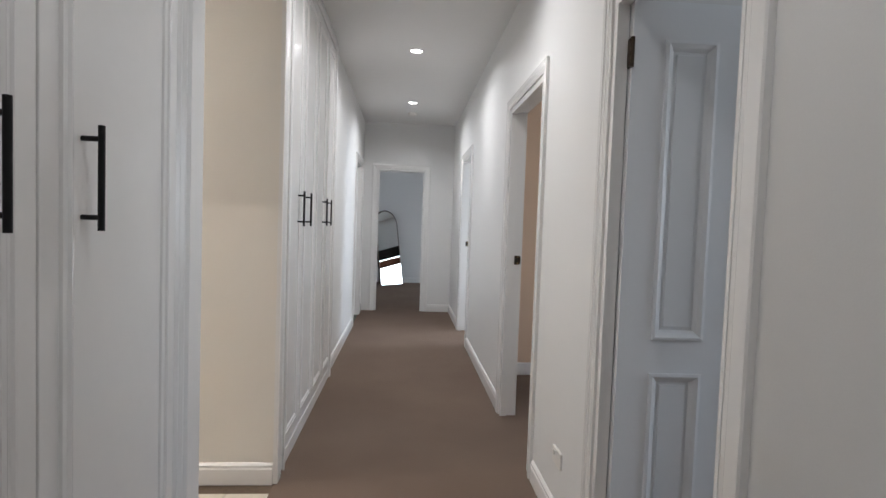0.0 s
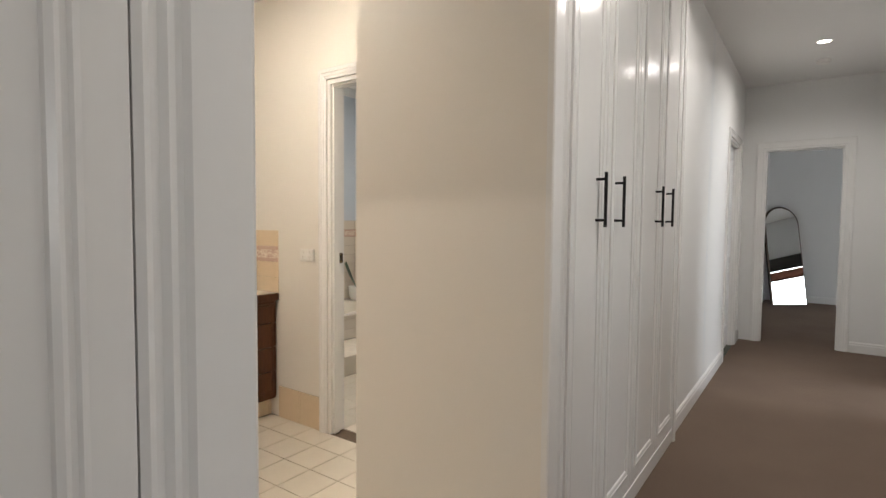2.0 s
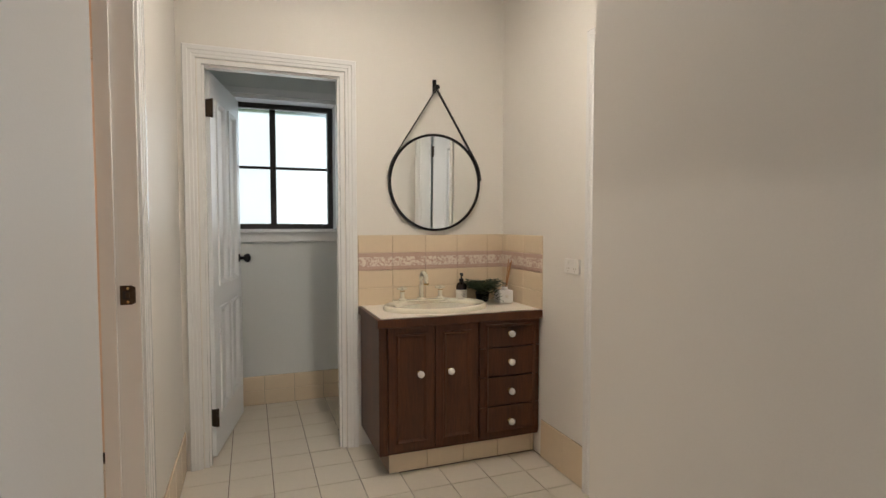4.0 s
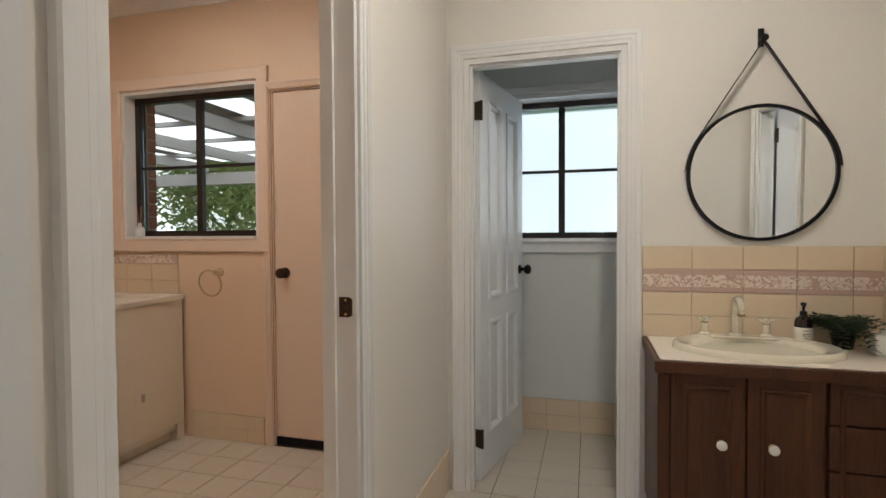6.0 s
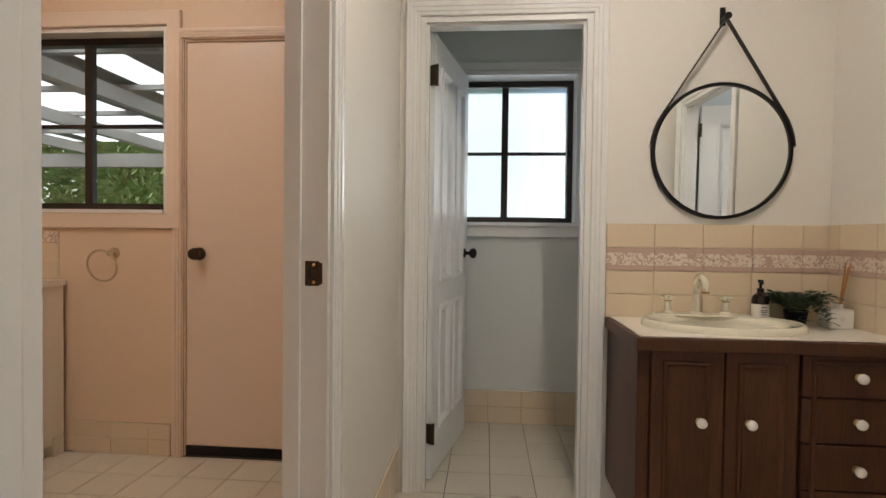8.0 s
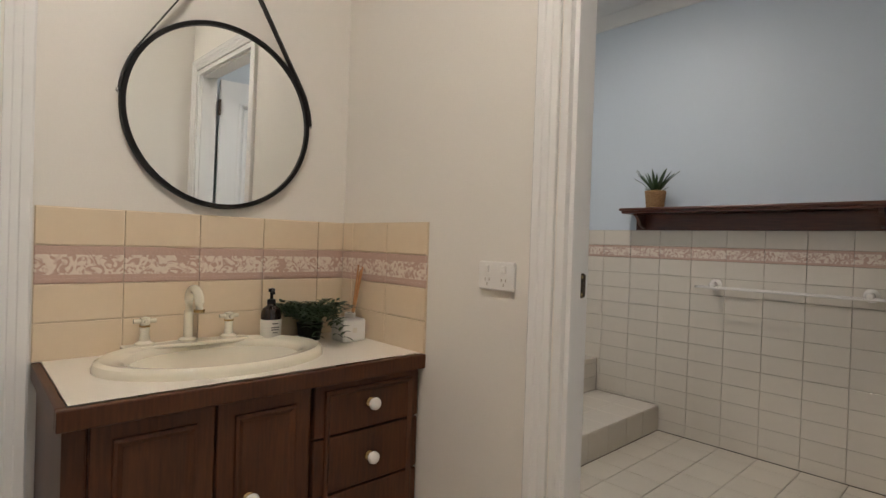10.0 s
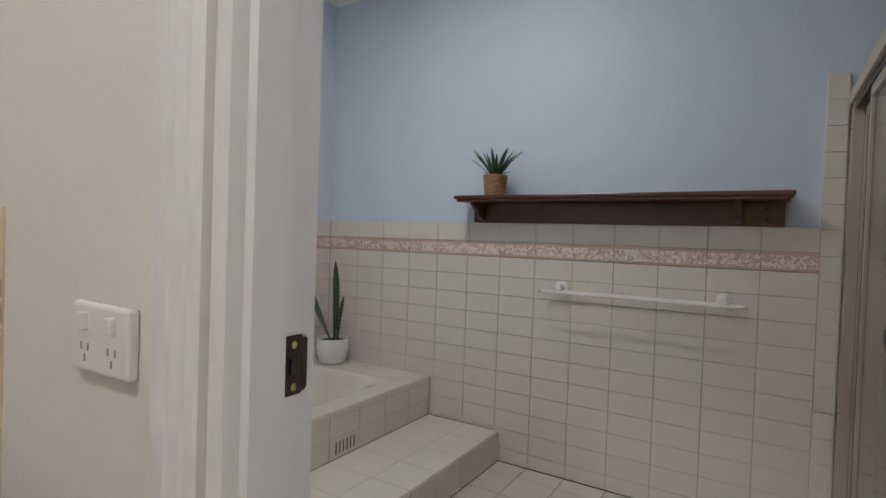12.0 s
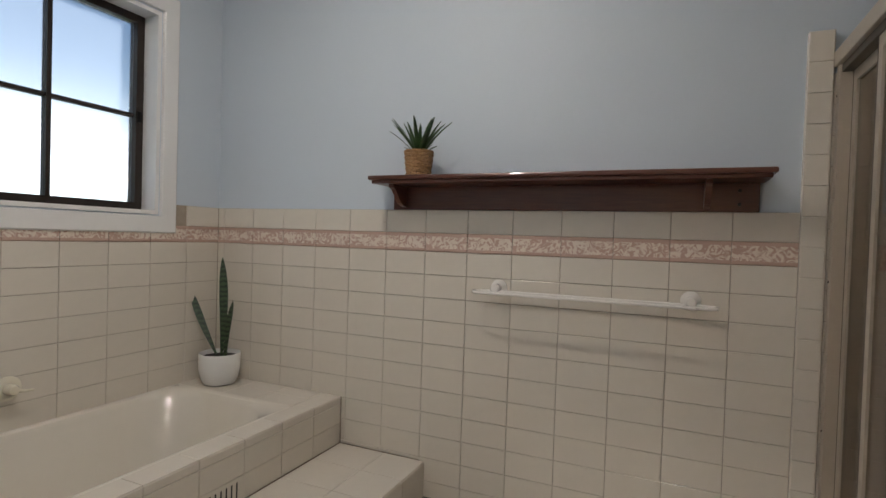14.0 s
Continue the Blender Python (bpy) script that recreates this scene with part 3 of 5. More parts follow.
def panel_door(hinge, angle, w, label, mat=None, h=2.015, knob=True, hinges=True, flip=1):
    """A four-panel door. Leaf runs from the hinge along local x; angle: its turn about z. flip: side of the hinge knuckles."""
    mat = mat or M_DOOR
    t = thing("door", (0, 0, 0), label, "door")
    T = 0.036
    st, mid = 0.115, 0.10
    zs = ((0.22, 0.79), (0.915, h - 0.13))
    xs = ((st, w / 2 - mid / 2), (w / 2 + mid / 2, w - st))
    rows = [(0, st, -T / 2, T / 2, 0.01, h), (w - st, w, -T / 2, T / 2, 0.01, h), (w / 2 - mid / 2, w / 2 + mid / 2, -T / 2, T / 2, 0.01, h)]
    for a, b in xs:
        for c, d in ((0.01, 0.22), (0.79, 0.915), (h - 0.13, h)):
            rows.append((a, b, -T / 2, T / 2, c, d))
    part("frame", boxes(*rows), mat, t)
    for a, b in xs:
        for c, d in zs:
            bm = boxes((a, b, -T / 2 + 0.010, T / 2 - 0.010, c, d))
            box(bm, a + 0.035, b - 0.035, -T / 2 + 0.005, T / 2 - 0.005, c + 0.035, d - 0.035, bevel=0.004)
            p = part("panel", bm, mat, t)
            for s in (-1, 1):
                loop = lambda u, a=a, b=b, c=c, d=d: [(a + u, c + u), (a + u, d - u), (b - u, d - u), (b - u, c + u)]
                part("moulding", sweep(loop, [(-0.006, T / 2), (-0.006, T / 2 + 0.008), (0.004, T / 2 + 0.010), (0.016, T / 2 + 0.002), (0.026, T / 2 - 0.010)], lambda q, z, v, s=s: (q, s * v, z), True), mat, p)
    if knob:
        for s in (-1, 1):
            turn = AY if s > 0 else Matrix.Rotation(radians(90), 4, "X")
            part("knob", lathe([(0.026, 0), (0.026, 0.006), (0.011, 0.010), (0.010, 0.028), (0.022, 0.036), (0.029, 0.050), (0.027, 0.062), (0.015, 0.070), (0.0, 0.071)], (w - 0.06, s * T / 2, 1.03), 24, turn=turn), M_BLACK, t, "black round door knob", True)
    if hinges:
        for z in (0.22, 1.845):
            bm = boxes((-0.012, 0.003, flip * T / 2 - 0.006, flip * T / 2 + 0.012, z - 0.045, z + 0.045))
            box(bm, -0.003, -0.0005, min(flip * T / 2, -flip * T / 2 + flip * 0.006), max(flip * T / 2, -flip * T / 2 + flip * 0.006), z - 0.045, z + 0.045)
            lathe([(0.007, -0.048), (0.007, 0.048)], (-0.005, flip * (T / 2 + 0.010), z), 12, bm=bm)
            part("hinge", bm, M_BRONZE, t, "bronze butt hinge")
    t.matrix_basis = pose(*hinge, 0, 0, angle)
    return t


panel_door((-2.945, 2.112, 0.0), 169.3, 0.675, "white four-panel toilet door standing open", flip=-1, h=2.035)
panel_door((-1.147, 3.885, 0.0), 99, 0.71, "white four-panel bathroom door standing open")
panel_door((1.050, 2.281, 0.0), -1, 0.66, "white four-panel door standing open into a side room", flip=-1)
panel_door((0.605, 8.30, 0.0), 82, 0.655, "white four-panel bedroom door standing open", flip=-1)
panel_door((-0.345, 7.045, 0.0), 90, 0.73, "white four-panel door closed in the hallway", hinges=False, knob=False)
panel_door((1.135, 3.225, 0.0), 12, 0.78, "white four-panel door standing open into a side room")


# ---- hallway cupboards ----
def bar_handle(parent, y, z0, z1, x):
    bm = tube([(x + 0.034, y, z0), (x + 0.034, y, z1)], 0.006, 12)
    for z in (z0 + 0.024, z1 - 0.024):
        tube([(x - 0.001, y, z), (x + 0.034, y, z)], 0.005, 10, bm=bm)
    return part("handle", bm, M_BLACK, parent, "black bar handle", True)


def cupboard(y0, y1, doors, handles, label, depth):
    """A built-in cupboard with tall flat doors facing the hallway at x = -0.25."""
    t = thing("built_in_cupboard", (-0.26, (y0 + y1) / 2, 0), label, "cupboard", "hallway cupboards")
    part("body", boxes((-0.26 - depth, -0.274, y0, y1, 0.0, H - 0.002)), M_GLOSS, t)
    part("plinth", boxes((-0.274, -0.258, y0, y1, 0.0, 0.10), (-0.258, -0.252, y0, y1, 0.0, 0.075), bevel=0.002), M_GLOSS, t)
    part("head_rail", boxes((-0.274, -0.252, y0, y1, 2.60, H - 0.002)), M_GLOSS, t)
    for (a, b), hy in zip(doors, handles):
        bm = boxes((-0.272, -0.250, a + 0.002, b - 0.002, 0.105, 2.595), bevel=0.003)
        d = part("door", bm, M_GLOSS, t)
        loop = lambda u, a=a, b=b: [(a + 0.05 + u, 0.16 + u), (a + 0.05 + u, 2.54 - u), (b - 0.05 - u, 2.54 - u), (b - 0.05 - u, 0.16 + u)]
        part("moulding", sweep(loop, [(0, 0), (0.002, 0.006), (0.009, 0.007), (0.013, 0.003), (0.019, 0.003), (0.025, 0.007), (0.033, 0.005), (0.036, 0)], lambda q, z, v: (-0.2502 + v, q, z), True), M_GLOSS, d)
        bar_handle(d, hy, 1.234, 1.423, -0.25)
    return t


near = cupboard(0.98, 1.965, ((1.0, 1.463), (1.463, 1.9665)), (1.352, 1.576), "white gloss built-in hallway cupboard with black bar handles", 0.52)
linen = cupboard(3.195, 4.915, ((3.20, 3.582), (3.582, 4.0), (4.0, 4.41), (4.41, 4.82)), (3.477, 3.687, 4.305, 4.515), "tall white gloss linen cupboard with four doors and black bar handles", 0.52)
part("door_post", boxes((-0.274, -0.250, 4.822, 4.915, 0.10, 2.60), bevel=0.003), M_GLOSS, linen)


def post_moulding(y0, y1, name):
    """Fluted vertical architrave on the hallway face beside the alcove opening."""
    w = y1 - y0
    prof = [(0, 0), (0, 0.010), (0.06, 0.016), (0.12, 0.011), (0.18, 0.011), (0.24, 0.018), (0.31, 0.013), (0.36, 0.014), (0.41, 0.022), (0.48, 0.022), (0.96, 0.022), (1.0, 0.018), (1.0, 0)]
    bm = bmesh.new()
    ends = [[bm.verts.new((-0.262 + v, y0 + u * w, z)) for u, v in prof] for z in (0.0, H - 0.002)]
    for k in range(len(prof) - 1):
        bm.faces.new((ends[0][k], ends[0][k + 1], ends[1][k + 1], ends[1][k]))
    bm.faces.new(ends[0])
    bm.faces.new(ends[1])
    return structure(name, bm, M_GLOSS, "white gloss painted fluted corner architrave", "trim")


post_moulding(1.967, 2.118, "trim")
post_moulding(3.195, 3.088, "trim")
trim("x", -0.250, 1, 3.27, 4.84, 2.60, mat=M_GLOSS, profile=[(u * 0.6, v * 0.5) for u, v in COLONIAL])


# ---- ceiling lights ----
def downlight(x, y, power, label, group, colour=(1.0, 0.90, 0.78), r=0.045, beam=180):
    t = thing("downlight", (x, y, H), label, "ceiling light", group)
    part("trim_ring", lathe([(r + 0.016, 0), (r + 0.016, -0.004), (r + 0.004, -0.008), (r, -0.004), (r, 0)], (x, y, H), 32), M_PLASTIC, t, smooth=True)
    part("lens", lathe([(r, -0.003), (r * 0.7, -0.006), (0, -0.0065)], (x, y, H), 32), M_LAMPON, t, "lit white lens")
    data = bpy.data.lights.new("downlight_lamp", "AREA")
    data.shape, data.size, data.energy, data.color, data.spread = "DISK", 2 * r, power, colour, radians(beam)
    lamp = new("downlight_lamp", data)
    lamp.location = (x, y, H - 0.012)
    return t


for y, share in ((-0.7, 0.75), (3.1, 0.8), (4.99, 1.0), (6.855, 1.0)):
    downlight(0.38, y, share * P_HALL, "small round recessed ceiling downlight, lit", "hallway downlights", C_HALL, beam=155)
# Unseen fitting at low power, added to lift the near hallway walls.
downlight(0.38, 1.26, 0.3 * P_HALL, "small round recessed ceiling downlight, unseen, added as dimmer fill", "hallway downlights", C_HALL, beam=155)
downlight(-1.72, 2.84, P_ALCOVE, "small round recessed ceiling downlight, lit", "wet area downlights", C_ALCOVE)
downlight(-2.72, 4.78, P_BATH, "small round recessed ceiling downlight, lit", "wet area downlights", C_BATH)
downlight(-1.95, 4.15, 0.25 * P_BATH, "small round recessed ceiling downlight, lit", "wet area downlights", C_BATH)
# Unseen fitting, added only to brighten the laundry.
downlight(-2.0, 0.7, P_LAUNDRY_FILL, "small round recessed ceiling downlight, lit", "wet area downlights", C_ALCOVE)
smoke = thing("smoke_alarm", (0.38, 7.45, H), "small round white smoke alarm on the ceiling", "smoke alarm")
part("base", lathe([(0.055, 0), (0.055, -0.012), (0.045, -0.030), (0.0, -0.032)], (0.38, 7.45, H), 28), M_PLASTIC, smoke, smooth=True)


# ---- windows ----
def window(name, x0, x1, ya, yb, za, zb, glass, mats, label, bars_y, bar_z, sash=None, face=1):
    """Brown aluminium window in an outer wall (x0 outside, x1 the room's face) with timber lining."""
    t = thing(name, (x1, (ya + yb) / 2, za), label, "window", kind="structure")
    d = 0.018
    part("lining", boxes((x0 + 0.05, x1 + 0.002, ya, ya + d, za, zb), (x0 + 0.05, x1 + 0.002, yb - d, yb, za, zb), (x0 + 0.05, x1 + 0.002, ya + d, yb - d, zb - d, zb), (x0 + 0.05, x1 + 0.012, ya + d, yb - d, za, za + d)), mats, t)
    xf0, xf1 = x0 + 0.05, x0 + 0.10
    a, b, c, e = ya + d, yb - d, za + d, zb - d
    f = 0.035
    fr = part("window_frame", boxes((xf0, xf1, a, a + f, c, e), (xf0, xf1, b - f, b, c, e), (xf0, xf1, a + f, b - f, e - f, e), (xf0, xf1, a + f, b - f, c, c + f)), M_BROWNALU, t)
    for k, y in enumerate(bars_y):
        w = 0.020 if k == 0 else 0.009
        part("glazing_bar", boxes((xf0 + 0.010, xf1 - 0.005, y - w, y + w, c + f, e - f)), M_BROWNALU, fr)
    ys = [a + f] + sorted(y for y in bars_y) + [b - f]
    for p, q in zip(ys, ys[1:]):
        part("glazing_bar", boxes((xf0 + 0.012, xf1 - 0.008, p + 0.006, q - 0.006, bar_z - 0.009, bar_z + 0.009)), M_BROWNALU, fr)
        for u, v in ((c + f, bar_z), (bar_z, e - f)):
            pane = part("pane", boxes((xf0 + 0.022, xf0 + 0.027, p + 0.004, q - 0.004, u + 0.002, v - 0.002)), glass, t)
            pane.visible_shadow = False
    part("latch", boxes((xf1 - 0.002, xf1 + 0.012, b - f + 0.006, b - f + 0.022, bar_z - 0.03, bar_z + 0.02), bevel=0.003), M_BLACK, t)
    return t


window("window_1", -3.26, -3.08, -0.215, 0.775, 1.22, 2.145, M_GLASS, M_GLOSS, "brown aluminium laundry window in a peach painted timber surround", (0.29,), 1.675)
window("window_2", -3.98, -3.745, 2.02, 2.91, 1.195, 2.11, M_FROST, M_GLOSS, "brown aluminium frosted toilet window", (2.475,), 1.645)
window("window_3", -4.10, -3.91, 4.20, 5.625, 1.20, 2.135, M_FROST, M_GLOSS, "brown aluminium frosted bathroom window in a white surround", (4.83, 5.205, 4.50), 1.655)
trim("x", -3.08, 1, -0.215, 0.775, 2.145, 1.22, M_PEACHGLOSS, FLAT_TRIM, "window_trim", True, 0.85)
trim("x", -3.08, 1, 0.862, 1.682, 2.08, 0, M_PEACHGLOSS, [(u * 0.72, v) for u, v in COLONIAL], "trim")
trim("x", -3.745, 1, 2.02, 2.91, 2.11, 1.195, M_GLOSS, FLAT_TRIM, "window_trim", True, 0.55)
structure("window_trim", boxes((-3.745, -3.720, 2.0, 2.93, 1.125, 1.195), (-3.745, -3.70, 2.0, 2.93, 1.188, 1.203), bevel=0.003), M_GLOSS, "white painted timber window apron and sill", "window trim")
trim("x", -3.91, 1, 4.20, 5.625, 2.135, 1.20, M_GLOSS, FLAT_TRIM, "window_trim", True, 0.95)

# ---- vanity alcove ----
van = thing("vanity_cabinet", (-2.62, 3.32, 0), "dark-stained timber vanity cabinet with two doors, four drawers and white knobs", "vanity")
part("body", boxes((-2.836, -2.42, 2.885, 2.90, 0.115, 0.762), (-2.836, -2.42, 3.747, 3.762, 0.115, 0.762), (-2.836, -2.42, 2.90, 3.747, 0.115, 0.13), (-2.42, -2.405, 2.885, 3.762, 0.115, 0.762)), M_WOOD, van)
part("side_frame", boxes((-2.41, -2.398, 2.885, 2.925, 0.115, 0.762), bevel=0.002), M_WOOD, van)


def front(y0, y1, z0, z1, kind):
    d = part(kind, boxes((-2.405, -2.386, y0 + 0.002, y1 - 0.002, z0 + 0.002, z1 - 0.002), bevel=0.003), M_WOOD, van)
    g = 0.04
    loop = lambda u: [(y0 + g + u, z0 + g + u), (y0 + g + u, z1 - g - u), (y1 - g - u, z1 - g - u), (y1 - g - u, z0 + g + u)]
    part("moulding", sweep(loop, [(0, 0), (0.002, 0.007), (0.008, 0.009), (0.015, 0.004), (0.020, 0.0005)], lambda q, z, v: (-2.3862 + v, q, z), True), M_WOOD, d)
    return d


def knob(parent, y, z):
    part("knob_collar", lathe([(0.013, 0), (0.013, 0.003), (0.007, 0.006), (0.006, 0.014)], (-2.386, y, z), 18, turn=AX), M_BRASS, parent, "brass collar", True)
    part("knob", lathe([(0.007, 0.012), (0.014, 0.016), (0.0175, 0.024), (0.016, 0.031), (0.010, 0.036), (0.0, 0.037)], (-2.386, y, z), 20, turn=AX), M_KNOB, parent, "white ceramic knob", True)


for a, b, ky in ((2.926, 3.166, 3.086), (3.168, 3.402, 3.244)):
    knob(front(a, b, 0.13, 0.752, "door"), ky, 0.512)
for z0, z1 in ((0.605, 0.752), (0.452, 0.603), (0.297, 0.450), (0.13, 0.295)):
    d = part("drawer", boxes((-2.405, -2.386, 3.412, 3.756, z0 + 0.002, z1 - 0.002), bevel=0.003), M_WOOD, van)
    knob(d, 3.583, (z0 + z1) / 2 if z1 < 0.7 else 0.676)
part("drawer_moulding", sweep(lambda u: [(3.44 + u, 0.16 + u), (3.44 + u, 0.728 - u), (3.735 - u, 0.728 - u), (3.735 - u, 0.16 + u)], [(0, 0), (0.002, 0.006), (0.008, 0.008), (0.015, 0.003), (0.018, 0.0)], lambda q, z, v: (-2.3855 + v, q, z), True), M_WOOD, van)
kick = tagged(link("vanity_plinth", boxes((-2.836, -2.456, 2.944, 3.765, 0, 0.112)), M_GROUT), "cream tiled plinth under the vanity", "plinth", kind="structure")
tile_wall(kick, "x", -2.456, 1, steps(2.944, 3.765, 2.944, 0.2), [(0.0, 0.112, False)], mats=M_TILE_B)

top = thing("worktop", (-2.6, 3.32, 0.765), "cream laminate vanity top with a dark timber edge", "worktop")
bm = bmesh.new()
inner, outer, low = [], [], []
for k in range(96):
    a = 2 * math.pi * k / 96
    ca, sa = math.cos(a), math.sin(a)
    ex, ey = -2.625 + 0.18 * ca, 3.255 + 0.26 * sa
    q = min((-2.385 + 2.625) / ca if ca > 1e-6 else 9, (-2.838 + 2.625) / ca if ca < -1e-6 else 9, (3.764 - 3.255) / sa if sa > 1e-6 else 9, (2.892 - 3.255) / sa if sa < -1e-6 else 9)
    inner.append(bm.verts.new((ex, ey, 0.792)))
    outer.append(bm.verts.new((-2.625 + q * ca, 3.255 + q * sa, 0.792)))
    low.append(bm.verts.new((ex, ey, 0.764)))
for cx, cy in ((-2.385, 3.764), (-2.838, 3.764), (-2.838, 2.892), (-2.385, 2.892)):
    near_v = min(outer, key=lambda v: (v.co.x - cx) ** 2 + (v.co.y - cy) ** 2)
    near_v.co.x, near_v.co.y = cx, cy
for k in range(96):
    j = (k + 1) % 96
    bm.faces.new((inner[k], inner[j], outer[j], outer[k]))
    bm.faces.new((inner[k], inner[j], low[j], low[k]))
part("slab", bm, M_LAMINATE, top)
part("edge", boxes((-2.385, -2.363, 2.872, 3.764, 0.748, 0.790), (-2.838, -2.385, 2.872, 2.892, 0.748, 0.790), bevel=0.003), M_WOOD, top, "dark timber edging")

basin = thing("basin", (-2.625, 3.255, 0.792), "cream enamel oval drop-in basin with a broad rim", "basin")
part("bowl", lathe([(1.0, 0.0), (1.0, 0.010), (0.985, 0.020), (0.95, 0.026), (0.90, 0.024), (0.86, 0.021), (0.80, 0.019), (0.77, 0.012), (0.745, 0.0), (0.72, -0.03), (0.66, -0.07), (0.52, -0.105), (0.3, -0.122), (0.0, -0.125)], (-2.625, 3.255, 0.792), 64, 0.205, 0.29), M_ENAMEL, basin, smooth=True)
part("waste", lathe([(0.022, 0.0), (0.022, 0.004), (0.012, 0.005)], (-2.625, 3.255, 0.668), 20), M_BRASS, basin, "brass waste", True)
part("tap_deck", boxes((-2.82, -2.762, 3.06, 3.40, 0.806, 0.817), bevel=0.005), M_ENAMEL, basin)


def tap(y, name):
    t = thing(name, (-2.79, y, 0.817), "cream cross-head basin tap with brass trim", "tap", "basin taps")
    x, z = -2.79, 0.817
    part("base", lathe([(0.024, 0), (0.024, 0.006), (0.014, 0.012), (0.011, 0.03), (0.012, 0.05), (0.009, 0.056)], (x, y, z), 20), M_ENAMEL, t, smooth=True)
    part("collar", lathe([(0.0135, 0.050), (0.0135, 0.055)], (x, y, z), 16), M_BRASS, t, "brass ring")
    bm = tube([(x - 0.028, y, z + 0.066), (x + 0.028, y, z + 0.066)], 0.006, 10)
    tube([(x, y - 0.028, z + 0.066), (x, y + 0.028, z + 0.066)], 0.006, 10, bm=bm)
    lathe([(0.011, 0.054), (0.013, 0.064), (0.012, 0.076), (0.0, 0.079)], (x, y, z), 16, bm=bm)
    part("cross_handle", bm, M_ENAMEL, t, smooth=True)
    return t


tap(3.113, "basin_tap")
tap(3.340, "basin_tap")
sp = thing("basin_spout", (-2.80, 3.228, 0.817), "cream swan-neck basin spout", "tap")
part("base", lathe([(0.026, 0), (0.026, 0.005), (0.016, 0.010)], (-2.80, 3.228, 0.817), 20), M_ENAMEL, sp, smooth=True)
pts = [(-2.80, 3.228, 0.82), (-2.80, 3.228, 0.90)] + [(-2.80 + 0.045 * (1 - math.cos(radians(a))), 3.228, 0.935 + 0.035 * math.sin(radians(a))) for a in range(0, 181, 20)] + [(-2.71, 3.228, 0.915)]
part("neck", tube(pts, 0.0125, 14), M_ENAMEL, sp, smooth=True)
part("outlet_ring", lathe([(0.0145, 0), (0.0145, 0.008)], (-2.71, 3.228, 0.909), 16), M_BRASS, sp, "brass outlet ring")

# splashback tiles
back = tagged(link("splashback", boxes((-2.8405, -2.838, 2.872, 3.762, 0.79, 1.184)), M_GROUT_L), "beige tiled splashback with an embossed floral border", "splashback", kind="structure")
ROWS4 = [(0.790, 0.888, False), (0.888, 0.986, False), (0.986, 1.085, True), (1.085, 1.184, False)]
tile_wall(back, "x", -2.838, 1, steps(2.872, 3.759, 2.872, 0.196), ROWS4, mats=M_TILE_B)
back2 = tagged(link("splashback", boxes((-2.838, -2.368, 3.7625, 3.766, 0.79, 1.184)), M_GROUT_L), "beige tiled splashback return with an embossed floral border", "splashback", kind="structure")
tile_wall(back2, "y", 3.7625, -1, steps(-2.831, -2.368, -2.568, 0.2), ROWS4, mats=M_TILE_B)


def skirt_tiles(axis, plane, side, a, b, name="tile_skirting", rows=((0.0, 0.1, False), (0.1, 0.2, False)), mats=None):
    lo, hi = (plane, plane + 0.003) if side > 0 else (plane - 0.003, plane)
    z = rows[-1][1]
    bm = boxes((lo, hi, a, b, 0, z)) if axis == "x" else boxes((a, b, lo, hi, 0, z))
    s = tagged(link(name, bm, M_GROUT), "beige tiled skirting along the wall", "skirting", kind="structure")
    tile_wall(s, axis, plane + side * 0.003, side, steps(a, b, a, 0.2), rows, mats=mats or M_TILE_B)


skirt_tiles("y", 3.765, -1, -2.366, -1.982, rows=((0.0, 0.2, False),))
skirt_tiles("y", 1.987, 1, -2.84, -1.93, rows=((0.0, 0.2, False),))
skirt_tiles("x", -3.745, 1, 1.99, 2.955)
skirt_tiles("x", -3.08, 1, 0.28, 0.795, rows=((0.0, 0.08, False), (0.08, 0.16, False)))

# round mirror on a strap
mir = thing("round_mirror", (-2.82, 3.323, 1.484), "round black-framed wall mirror hung from a leather strap", "mirror")
C, R = Vector((-2.825, 3.323, 1.484)), 0.273
lean = Matrix.Translation(C) @ Matrix.Rotation(radians(1.0), 4, "Y") @ AX
glassdisc = part("glass", lathe([(R - 0.006, -0.003), (R - 0.006, 0.004), (0, 0.004)], (0, 0, 0), 96, turn=lean), M_MIRROR, mir, "silvered mirror glass")
part("frame", lathe([(R - 0.008, -0.010), (R - 0.008, 0.012), (R + 0.004, 0.012), (R + 0.006, 0.008), (R + 0.006, -0.010), (R - 0.008, -0.010)], (0, 0, 0), 96, turn=lean), M_BLACK, mir, "black metal ring", True)
hookz = 2.014
pin = Vector((-2.80, 3.322, hookz))
